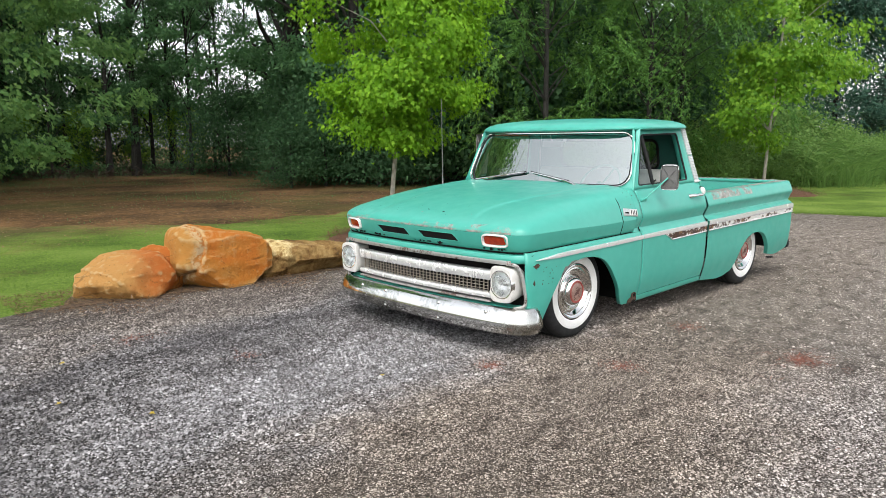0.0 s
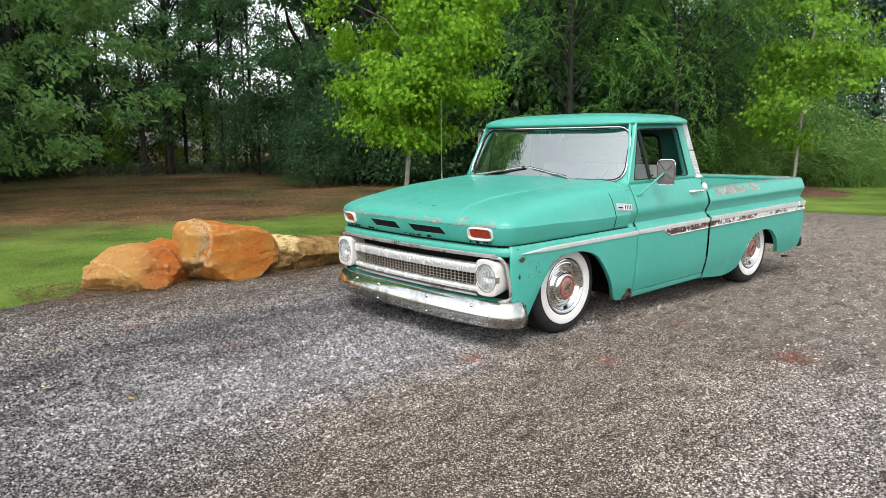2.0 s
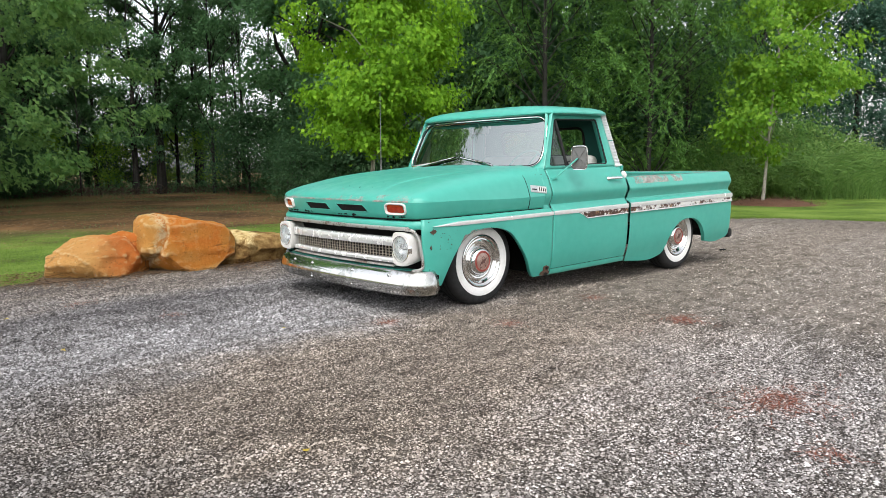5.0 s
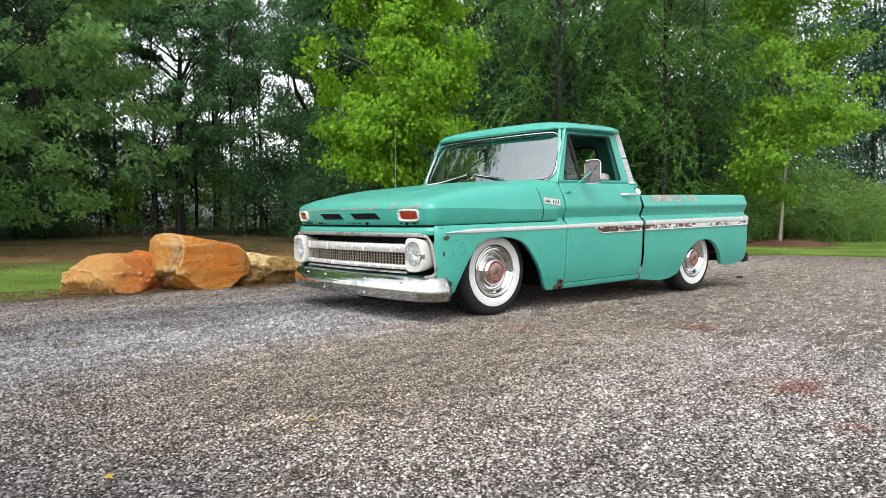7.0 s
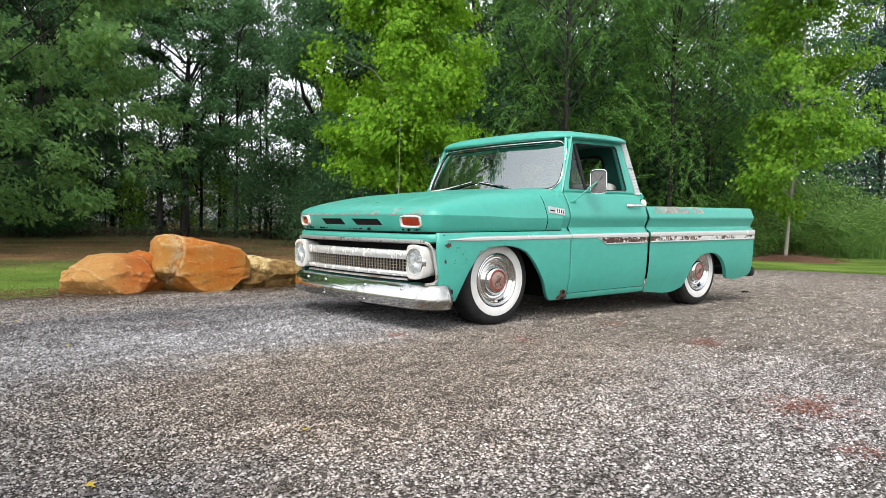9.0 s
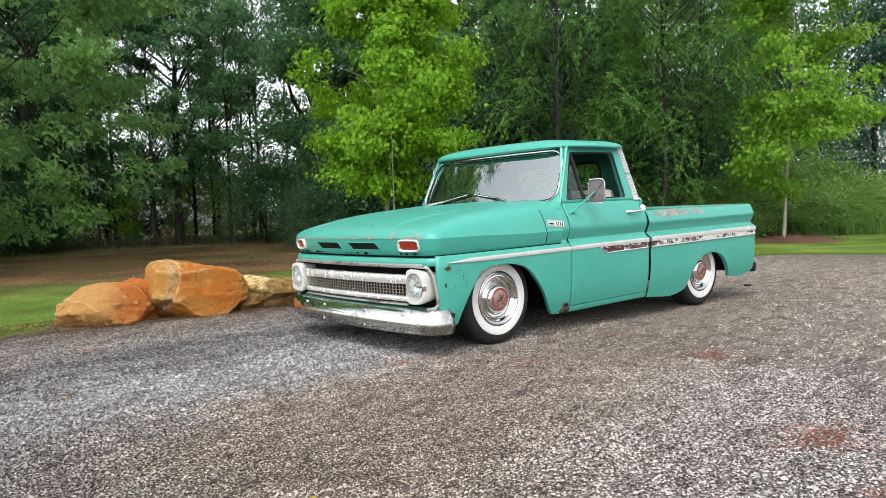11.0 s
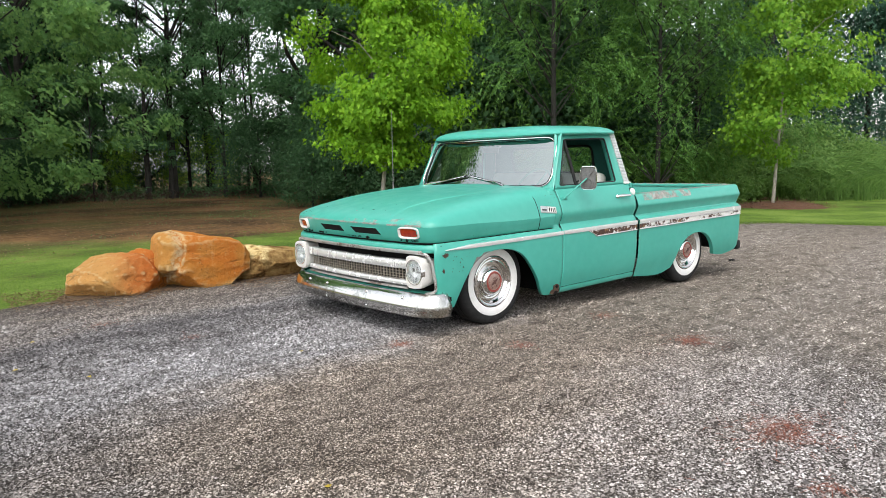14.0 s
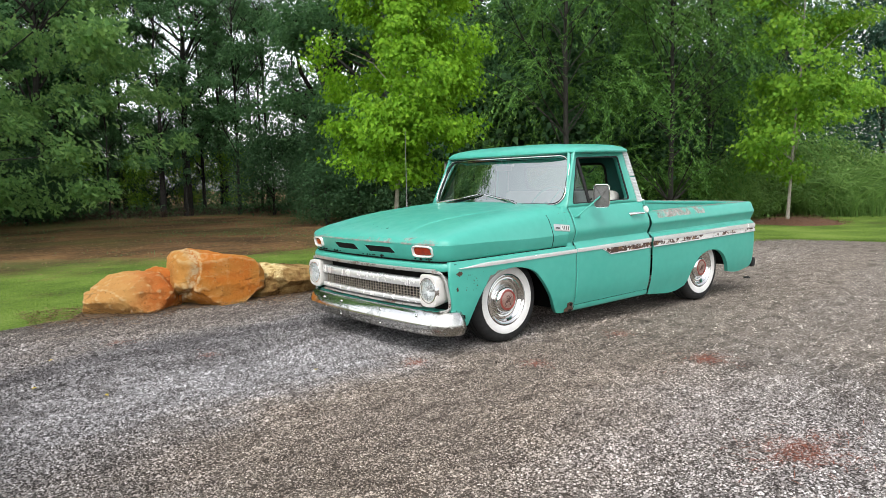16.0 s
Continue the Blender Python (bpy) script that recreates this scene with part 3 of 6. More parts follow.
RAKE = Matrix.Rotation(radians(1.15), 4, "Y")
truck = tagged(new("pickup_truck"), "lowered teal green vintage pickup truck with chipped paint on the gravel", "pickup truck")


def body(name, bm, material, label="", parent=None, smooth=35):
    """A part of the body, which stands a little nose down. The upper nose swells towards the front."""
    for v in bm.verts:
        if v.co.z > 0.742 and v.co.x > -0.3:
            f = min(1.0, (v.co.x + 0.3) / 0.7)
            v.co.z += NOSE_LIFT * min(1.0, (v.co.z - 0.742) / 0.1) * f * f * (3 - 2 * f)
    bm.transform(RAKE)
    return part(name, bm, material, parent or truck, label, smooth)


# How far the side stands out at a height.
side = curve_of([0.14, 0.2, 0.3, 0.45, 0.6, 0.7, 0.73, 0.745, 0.775, 0.81, 0.838, 0.852, 0.885, 0.95, 1.01, 1.06, 1.1],
                [0.945, 0.965, 0.993, 1.01, 1.015, 1.012, 1.002, 0.974, 0.978, 0.993, 1.008, 1.011, 1.004, 0.984, 0.955, 0.925, 0.905])
front_of = curve_of([0, 0.3, 0.5, 0.7, 0.8, 0.88, 0.93, 0.965, 0.985, 0.996, 1.0], [0.79, 0.784, 0.773, 0.755, 0.742, 0.724, 0.70, 0.665, 0.618, 0.53, 0.40])
ACROSS = [1.0, 0.9975, 0.99, 0.98, 0.965, 0.945, 0.92, 0.89, 0.85, 0.8, 0.74, 0.68, 0.62, 0.58, 0.555, 0.545, 0.52, 0.49, 0.44, 0.36, 0.27, 0.18, 0.09, 0.0]
ACROSS = ACROSS + [-v for v in ACROSS[-2::-1]]


def outline(rear=-0.66, step=0.04):
    """The plan of the nose: left rear, round the front, right rear."""
    pts = [(x, W) for x in np.arange(rear, 0.399, step)] + [(front_of(abs(v)), W * v) for v in ACROSS] + [(x, -W) for x in np.arange(rear, 0.399, step)[::-1]]
    return pts


def inset(pts, d):
    """Points moved inwards by d, square to the line."""
    out = []
    for i, (x, y) in enumerate(pts):
        ax, ay = pts[max(i - 1, 0)]
        bx, by = pts[min(i + 1, len(pts) - 1)]
        tx, ty = bx - ax, by - ay
        n = math.hypot(tx, ty)
        out.append((x + d * ty / n, y - d * tx / n))
    return out


def nose_band(levels, lo=-9, hi=9, rear=-0.66):
    """A band round the nose: rows of (inset, height), over the part of the plan with y between lo and hi."""
    base = outline(rear)
    keep = [i for i, (x, y) in enumerate(base) if lo <= y <= hi]
    rows = []
    for d, z in levels:
        q = inset(base, d)
        rows.append([(q[i][0], q[i][1], z) for i in keep])
    return sheet(rows)


# Hood: crowned middle, two raised sides that roll over into the ridge.
rise = curve_of([0, 0.005, 0.012, 0.03, 0.07, 0.16, 0.3, 0.5, 0.75, 1.0, 1.25, 1.45], [0.846, 0.863, 0.876, 0.89, 0.909, 0.938, 0.97, 1.009, 1.048, 1.074, 1.092, 1.1])
roll = curve_of([0, 0.3, 0.5, 0.56, 0.62, 0.7, 0.78, 0.85, 0.9, 0.94, 0.97, 0.985, 1.0], [1.03, 1.015, 0.985, 0.975, 0.985, 0.998, 0.988, 0.95, 0.87, 0.735, 0.5, 0.28, 0.0])


# Where the crease of the hood's middle panel runs.
crease = curve_of([-0.7, -0.4, -0.2, 0, 0.2, 0.4, 0.5, 0.6, 0.7, 0.8], [0.77, 0.685, 0.625, 0.565, 0.512, 0.468, 0.466, 0.49, 0.53, 0.57])


def hood_z(x, v, step=None):
    e = max(front_of(v) - x, 0.0)
    z = RIDGE + (rise(e) - RIDGE) * (roll(v) if e > 0.35 else roll(v) * e / 0.35 + (1 - e / 0.35) * min(1.0, roll(v) * 1.25))
    raised = v * W < crease(x) if step is None else step
    return z + (0.0035 * min(1.0, e / 0.05) if raised else 0.0)


rows = []
for s in [0, 0.07, 0.14, 0.21, 0.28, 0.35, 0.42, 0.49, 0.56, 0.63, 0.7, 0.76, 0.82, 0.87, 0.91, 0.94, 0.96, 0.975, 0.987, 0.995, 1.0]:
    row = []
    for v in ACROSS:
        a = abs(v)
        x = -0.66 + s * (front_of(a) + 0.66)
        c = crease(x) / W
        w = a * c / 0.55 if a <= 0.55 else c + (a - 0.55) * (1 - c) / 0.45
        x = -0.66 + s * (front_of(w) + 0.66)
        row.append((x, W * w * (1 if v >= 0 else -1), hood_z(x, w, a < 0.55)))
    rows.append(row)
hood = body("hood", sheet(rows), PAINT, "teal hood with a creased middle and a chipped lip")
band = body("nose_panel", nose_band([(0.0, RIDGE), (0.002, 0.83), (0.008, 0.805), (0.018, 0.775), (0.028, 0.75), (0.045, 0.737), (0.12, 0.733)]), PAINT, parent=hood)
body("chipped_lip", nose_band([(-0.0012, 0.8475), (-0.0022, 0.853), (0.0, 0.861)], -0.93, 0.93), CHIPPED, "lip with paint worn to primer", parent=hood)
# Rubbed patches that reach from the lip on to the hood.
for y0, y1, deep in ((0.52, 0.93, 0.034), (-0.05, 0.42, 0.012), (-0.8, -0.55, 0.012)):
    rows = []
    for f in np.linspace(0, 1, 25):
        y = y0 + (y1 - y0) * f
        reach = deep * (0.35 + 0.65 * math.sin(math.pi * f)) * (1 + 0.5 * noise.noise((y * 14, 3, 0)))
        rows.append([(front_of(abs(y) / W) - e, y, hood_z(front_of(abs(y) / W) - e, abs(y) / W) + 0.0014) for e in (0.004, 0.012, 0.004 + reach * 0.6, 0.012 + reach)])
    body("rubbed_patch", sheet(rows), RUBBED, "paint rubbed to grey and pink primer", parent=hood)
# Air slots in the face under the lip: near-black sheets for their shade.
for y0, y1 in ((-0.44, -0.05), (0.05, 0.46)):
    rows = []
    for f in np.linspace(0, 1, 9):
        row = []
        for z, d in ((0.824, 0.0), (0.812, 0.006), (0.795, 0.012), (0.778, 0.018)):
            q = (0.824 - z) / 0.046
            y = y0 + 0.06 * q + f * (y1 - 0.05 + 0.05 * q - y0 - 0.06 * q)
            row.append((front_of(abs(y) / W) - d + 0.002, y, z))
        rows.append(row)
    body("air_slot", sheet(rows), DARK, "air slot, a near-black sheet for its shade", parent=hood)
    edge = rows[0] + [r[-1] for r in rows] + rows[-1][::-1] + [r[0] for r in rows[::-1]]
    body("slot_lip", tube([(x + 0.001, y, z) for x, y, z in edge], 0.002, 6), PAINT, parent=hood)
# Flakes of lost paint along the lower edge of the nose.
flake = random.Random(3)
for k in range(22):
    y = (-0.72, -0.45, 0.1, 0.22, 0.72, 0.8)[k % 6] + flake.gauss(0, 0.05)
    x = front_of(abs(y) / W) - 0.026
    w, h = flake.uniform(0.004, 0.022), flake.uniform(0.002, 0.007)
    out = [(y + w * math.cos(a) * flake.uniform(0.6, 1.2), 0.753 + flake.uniform(-0.003, 0.006) + h * math.sin(a)) for a in (2 * math.pi * q / 7 for q in range(7))]
    body("paint_chip", prism(out, "x", x - 0.01, x + 0.004), DARK, "spot of lost paint", parent=hood)

# Rust bubbles and stone chips on the hood.
for k in range(46):
    x, y = (0.62, 0.16) if k == 0 else (0.66, -0.03) if k == 1 else (0.70 - abs(flake.gauss(0, 0.13)), flake.uniform(-0.75, 0.8))
    x = min(x, front_of(abs(y) / W) - 0.05)
    r = 0.008 if k < 2 else flake.uniform(0.0012, 0.004)
    z = hood_z(x, abs(y) / W)
    rows = [[(x + r * q * flake.uniform(0.7, 1.3) * math.cos(a), y + 1.5 * r * q * math.sin(a), hood_z(x + r * q * math.cos(a), abs(y + 1.5 * r * q * math.sin(a)) / W) + 0.0012) for a in (2 * math.pi * j / 9 for j in range(9))] for q in (0.05, 0.6, 1.0)]
    body("paint_chip", sheet(rows, closed=True), CHIPPED if k % 3 else DARK, "spot of lost paint", parent=hood)

# Front fenders, with the wheel arch as their lower edge.
ARCH_F = curve_of([-0.9, -0.6, -0.562, -0.513, -0.444, -0.355, -0.255, -0.125, -0.03, 0.062, 0.212, 0.329, 0.414, 0.482, 0.52, 0.7],
                  [0.165, 0.165, 0.168, 0.215, 0.334, 0.456, 0.56, 0.617, 0.632, 0.634, 0.6, 0.516, 0.394, 0.24, 0.225, 0.25])


def panel(cols, low, top, count=14, lip=0.03, fold=0.0):
    """A side panel: columns of (x, y, nx, ny) on the plan, from the lower edge low(x) up to top."""
    rows = []
    for x, y, nx, ny in cols:
        z0 = low(x)
        row = [(x - nx * lip, y - ny * lip + ny * (side(z0) - W), z0)]
        for k in range(count):
            z = z0 + (top - z0) * k / (count - 1)
            d = side(z) - W
            row.append((x + nx * d, y + ny * d, z))
        if fold:
            row.append((row[-1][0] - nx * fold, row[-1][1] - ny * fold, top + 0.001))
        rows.append(row)
    return sheet(rows)


def nose_cols(rear, last_y):
    base = outline(rear, 0.02)
    q = inset(base, -1.0)
    return [(x, y, q[i][0] - x, q[i][1] - y) for i, (x, y) in enumerate(base) if y >= last_y]


def straight_cols(x0, x1, step=0.02):
    n = max(2, int(abs(x1 - x0) / step) + 1)
    return [(x0 + (x1 - x0) * i / (n - 1), W, 0.0, 1.0) for i in range(n)]


for s in (1, -1):
    bm = panel(nose_cols(-0.755, 0.972), ARCH_F, 0.734, 12, fold=0.06)
    fender = solid(body("front_fender", bm if s > 0 else mirror_y(bm), PAINT), 0.006)
    patch = [(-0.635, 0.168), (-0.70, 0.166), (-0.735, 0.18), (-0.725, 0.205), (-0.735, 0.235), (-0.70, 0.25), (-0.665, 0.24), (-0.672, 0.205), (-0.645, 0.195)]
    bm = prism(patch, "y", 0.945, 0.986)
    hole = prism([(-0.652, 0.166), (-0.70, 0.165), (-0.712, 0.18), (-0.69, 0.19), (-0.668, 0.186)], "y", 0.95, 0.989)
    spot = prism([(-0.69, 0.212), (-0.712, 0.215), (-0.716, 0.232), (-0.7, 0.24), (-0.684, 0.23)], "y", 0.95, 0.989)
    body("rust_gap", join(hole, spot) if s > 0 else mirror_y(join(hole, spot)), DARK, "dark rusted-out gap", parent=fender)
    body("rust_hole", bm if s > 0 else mirror_y(bm), RUST, "rusted-through corner", parent=fender)
    # small flakes on the front of the fender
    for k in range(18):
        cx, cz = flake.uniform(0.33, 0.52), flake.uniform(0.5, 0.645)
        if cz < ARCH_F(cx) + 0.025:
            continue
        rx, rz = flake.uniform(0.0012, 0.006), flake.uniform(0.0012, 0.0045)
        bm = prism([(cx + rx * math.cos(a) * flake.uniform(0.5, 1.2), cz + rz * math.sin(a) * flake.uniform(0.5, 1.2)) for a in (2 * math.pi * q / 8 for q in range(8))], "y", 0.985, side(cz) + 0.0048)
        if cx > 0.4:
            bm.transform(Matrix.Translation((0, -(1 - max(v for v in np.linspace(0.9, 1, 60) if front_of(v) >= cx - 1e-6)) * W, 0)))
        body("paint_chip", bm if s > 0 else mirror_y(bm), RUST, "spot of lost paint", parent=fender)
    # rubbed spots above the arch and at the corner
    edge = np.linspace(0.31, 0.13, 16)
    pts = [(x, ARCH_F(x) + 0.002) for x in edge] + [(x, ARCH_F(x) + 0.006 + (0.026 * math.exp(-((x - 0.27) / 0.028) ** 2) + 0.012 * math.exp(-((x - 0.19) / 0.03) ** 2)) * flake.uniform(0.7, 1.1)) for x in edge[::-1]]
    bm = prism(pts, "y", W - 0.004, W + 0.0055)
    body("bare_spot", bm if s > 0 else mirror_y(bm), BARE_EDGE, "bare grey edge of the arch", parent=fender)
    for cx, cz, rx, rz in ((0.575, 0.645, 0.032, 0.02), (0.6, 0.53, 0.01, 0.018), (0.44, 0.58, 0.004, 0.009), (0.41, 0.54, 0.004, 0.007)):
        pts = [(cx + rx * math.cos(a) * flake.uniform(0.55, 1.15), cz + rz * math.sin(a) * flake.uniform(0.4, 1.2)) for a in (2 * math.pi * k / 22 for k in range(22))]
        out = max(v for v in np.linspace(0.9, 1, 200) if front_of(v) >= cx - rx * 0.6)
        bm = prism(pts, "y", W * out - 0.012, W * out + 0.004)
        body("bare_spot", bm if s > 0 else mirror_y(bm), RUST, "bare rusty spot", parent=fender)

# Near-black bar for the shadow gap under the ledge of the upper body.
base = inset(outline(-0.66), 0.036)
body("shut_line_shade", tube([(x, y, 0.7375) for x, y in base], 0.0042, 6), DARK, "black bar for the shadow gap under the ledge", parent=hood)

# Near-black boxes stand in for the shade behind the grille and under the nose.
body("inner_nose", join(box(0.52, 0.61, -0.995, 0.995, 0.29, 0.72), box(0.50, 0.68, -0.9, 0.9, 0.655, 0.735)), DARK, "near-black boxes for the shade behind the grille")
header = body("header_panel", nose_band([(0.05, 0.728), (0.016, 0.723), (0.007, 0.708), (0.005, 0.69), (0.01, 0.672), (0.026, 0.664), (0.07, 0.66)], -1.008, 1.008), PAINT, "teal panel above the grille with a worn edge")
body("header_moulding", nose_band([(0.01, 0.689), (0.001, 0.685), (-0.002, 0.672), (0.002, 0.659), (0.045, 0.651)], -0.93, 0.93), WORN_EDGE, "scuffed grey edge", parent=header)
valance = body("valance", nose_band([(0.10, 0.365), (0.05, 0.36), (0.035, 0.345), (0.04, 0.30), (0.06, 0.25)], -1.008, 1.008), PAINT)
for s in (1, -1):
    px, py, pz = (curve_of([0, 1, 2, 3, 4, 5, 6, 7], q) for q in ([0.737, 0.716, 0.699, 0.679, 0.669, 0.661, 0.673, 0.715], [0.88, 0.925, 0.95, 0.968, 0.977, 0.983, 0.975, 0.92], [0.668, 0.664, 0.645, 0.59, 0.51, 0.42, 0.378, 0.362]))
    pts = [(px(q), py(q), pz(q)) for q in np.linspace(0, 7, 36)]
    body("surround_edge", tube([(x, y * s, z) for x, y, z in pts], 0.0115, 8), WORN_EDGE, "cream surround edge worn to rust", parent=header)


# Grille: two white bars with an egg-crate screen between.
def bar(z0, z1, depth, y1):
    prof = [(-depth, z0 + 0.006), (-0.004, z0), (0.003, z0 + 0.002), (0.006, z0 + 0.007), (0.007, z1 - 0.014), (0.003, z1 - 0.004), (-0.004, z1), (-depth, z1 - 0.002)]
    ys = np.linspace(-y1, y1, 21)
    return sheet([[(front_of(abs(y) / W) - 0.022 + d, y, z) for d, z in prof] for y in ys])


grille = body("grille", bar(0.535, 0.603, 0.06, 0.735), GRILLE_WHITE, "white enamel grille with an egg-crate screen")
body("lower_bar", bar(0.410, 0.447, 0.06, 0.735), GRILLE_WHITE, parent=grille)
body("lower_lip", bar(0.386, 0.397, 0.05, 0.735), WORN_EDGE, "scuffed lower lip", parent=grille)
for z in (0.469, 0.491, 0.513):
    ys = np.linspace(-0.7, 0.7, 15)
    body("screen_bar", sheet([[(front_of(abs(y) / W) - 0.035 + d, y, z + h) for d, h in ((-0.01, -0.001), (0, -0.0015), (0, 0.0015), (-0.01, 0.001))] for y in ys]), SCREEN, parent=grille)
cell_mesh = None
for i in range(38):
    y = -0.69 + 1.38 * i / 37
    x = front_of(abs(y) / W) - 0.04
    if cell_mesh is None:
        bm = box(-0.01, 0, -0.0013, 0.0013, 0.447, 0.535)
        bm.transform(Matrix.Identity(4))
        cell_mesh = bpy.data.meshes.new("screen_slat")
        bm.to_mesh(cell_mesh)
        bm.free()
        cell_mesh.materials.append(SCREEN)
    ob = new("screen_slat", cell_mesh)
    ob.parent = grille
    ob.matrix_basis = RAKE @ Matrix.Translation((x, y, 0))
for i in range(9):
    y = 0.5 - i * 0.125
    x = front_of(abs(y) / W) - 0.013
    body("raised_mark", box(x - 0.004, x + 0.002, y - 0.02, y + 0.02, 0.561, 0.579, 0.002, 1), GRILLE_WHITE, "plain raised mark", parent=grille)

# Headlamps in their square bezels, which wrap round to the side.
def bezel_x(y):
    return 0.764 - 4.0 * max(0.0, y - 0.952) ** 1.3


for s in (1, -1):
    rows = []
    for dx, k in ((-0.16, 0.8), (-0.06, 0.95), (-0.012, 1.0), (-0.003, 0.98), (0.0, 0.945), (0.0, 0.9)):
        ring = []
        for j in range(48):
            a = 2 * math.pi * j / 48
            c, d = math.cos(a), math.sin(a)
            m = (abs(c) ** 5 + abs(d) ** 5) ** -0.2
            yy = 0.85 + 0.1 * k * c * m
            ring.append((bezel_x(yy) + dx, yy * s, 0.524 + (0.126 - 0.012 * max(0, c)) * k * d * m))
        rows.append(ring)
    ring = [(0.762, (0.852 + 0.086 * math.cos(2 * math.pi * j / 48)) * s, 0.527 + 0.086 * math.sin(2 * math.pi * j / 48)) for j in range(48)]
    rows.append(ring)
    rows.append([(0.72, y, z) for x, y, z in ring])
    lamp = body("headlight", sheet(rows, closed=True), CREAM, "round headlight in a square white bezel")
    at = Matrix.Translation((0.754, 0.853 * s, 0.527)) @ Matrix.Rotation(radians(-90), 4, "Z")
    body("chrome_ring", lathe([(0.1, -0.02), (0.1, 0.006), (0.097, 0.013), (0.091, 0.012), (0.089, 0.0)], 40, at), BRIGHT, parent=lamp)
    body("reflector", lathe([(0.092, 0.004), (0.085, -0.006), (0.07, -0.022), (0.05, -0.036), (0.025, -0.045), (0.001, -0.048)], 40, at), LAMP_GLASS, "mirrored bowl", parent=lamp)
    body("bulb_cap", lathe([(0.012, -0.046), (0.012, -0.02), (0.008, -0.014), (0.001, -0.012)], 20, at), SILVER, parent=lamp)
    body("lens", lathe([(0.092, 0.004), (0.08, 0.014), (0.06, 0.022), (0.035, 0.027), (0.001, 0.03)], 40, at), CLEAR, "ribbed clear lens", parent=lamp).visible_shadow = False
    for k in (-5, -3, -1, 1, 3, 5):
        w = math.sqrt(0.088**2 - (k * 0.0125) ** 2)
        body("lens_rib", tube([(0.758 + 0.022 * (1 - (k * 0.0125 / 0.088) ** 2 - 0.8 * q * q * (w / 0.088) ** 2), (0.852 + k * 0.0125) * s, 0.527 + q * w) for q in (-0.9, -0.45, 0, 0.45, 0.9)], 0.0012, 6), LAMP_GLASS, parent=lamp)

# Turn signals in white frames on the nose.
for s in (1, -1):
    x0 = 0.741
    tilt = Matrix.Translation((x0, 0.78 * s, 0.806)) @ Matrix.Rotation(radians(11 * s), 4, "Z") @ Matrix.Rotation(radians(14), 4, "Y")

    def frame_ring(w, h):
        return [(0.102 * w * c * m, 0.039 * h * d * m) for c, d, m in ((math.cos(a), math.sin(a), (abs(math.cos(a)) ** 5 + abs(math.sin(a)) ** 5) ** -0.2) for a in (2 * math.pi * k / 32 for k in range(32)))]

    rows = [[(x, y, z) for y, z in frame_ring(w, h)] for x, w, h in ((-0.03, 1, 1), (0.006, 1, 1), (0.012, 0.975, 0.94), (0.012, 0.93, 0.85), (0.008, 0.9, 0.8), (-0.004, 0.86, 0.74), (-0.008, 0.84, 0.7))]
    bm = sheet(rows, closed=True)
    bm.transform(tilt)
    sig = body("turn_signal", bm, CREAM, "orange turn signal in a white frame")
    rows = [[(x, y, z) for y, z in frame_ring(w, h)] for x, w, h in ((-0.008, 0.86, 0.73), (-0.001, 0.83, 0.67), (0.003, 0.5, 0.4), (0.004, 0.01, 0.01))]
    bm = sheet(rows, closed=True)
    bm.transform(tilt)
    body("lens", bm, AMBER, "red-orange lens", parent=sig)

# Bumper, one bent bar with a crease.
bump_plan = [(0.575, 1.045), (0.62, 1.047), (0.67, 1.032), (0.715, 1.0), (0.755, 0.94), (0.785, 0.84), (0.805, 0.7), (0.82, 0.5), (0.83, 0.25), (0.833, 0.0)]
bump_plan = bump_plan + [(x, -y) for x, y in bump_plan[-2::-1]]
rows = []
for d, z in ((0.07, 0.352), (0.055, 0.362), (0.042, 0.363), (0.03, 0.356), (0.012, 0.335), (-0.003, 0.305), (-0.012, 0.275), (-0.016, 0.25), (-0.012, 0.232), (0.002, 0.214), (0.006, 0.2), (0.016, 0.188), (0.034, 0.184), (0.05, 0.19)):
    rows.append([(x, y, z) for x, y in inset(bump_plan, d)])
bumper = solid(body("front_bumper", sheet(rows), CHROME, "tarnished chrome front bumper", smooth=50), 0.004)
for y, z in ((-0.62, 0.325), (-0.3, 0.325), (0.3, 0.325), (0.74, 0.325), (-0.3, 0.215), (0.3, 0.215)):
    x = float(np.interp(abs(y), [0, 0.25, 0.5, 0.7, 0.84], [0.833, 0.83, 0.82, 0.805, 0.785])) - (0.006 if z > 0.3 else -0.004)
    at = Matrix.Translation((x, y, z)) @ Matrix.Rotation(radians(-90), 4, "Z")
    body("bolt_head", lathe([(0.015, -0.005), (0.014, 0.003), (0.009, 0.008), (0.001, 0.01)], 16, at), BRIGHT, parent=bumper)
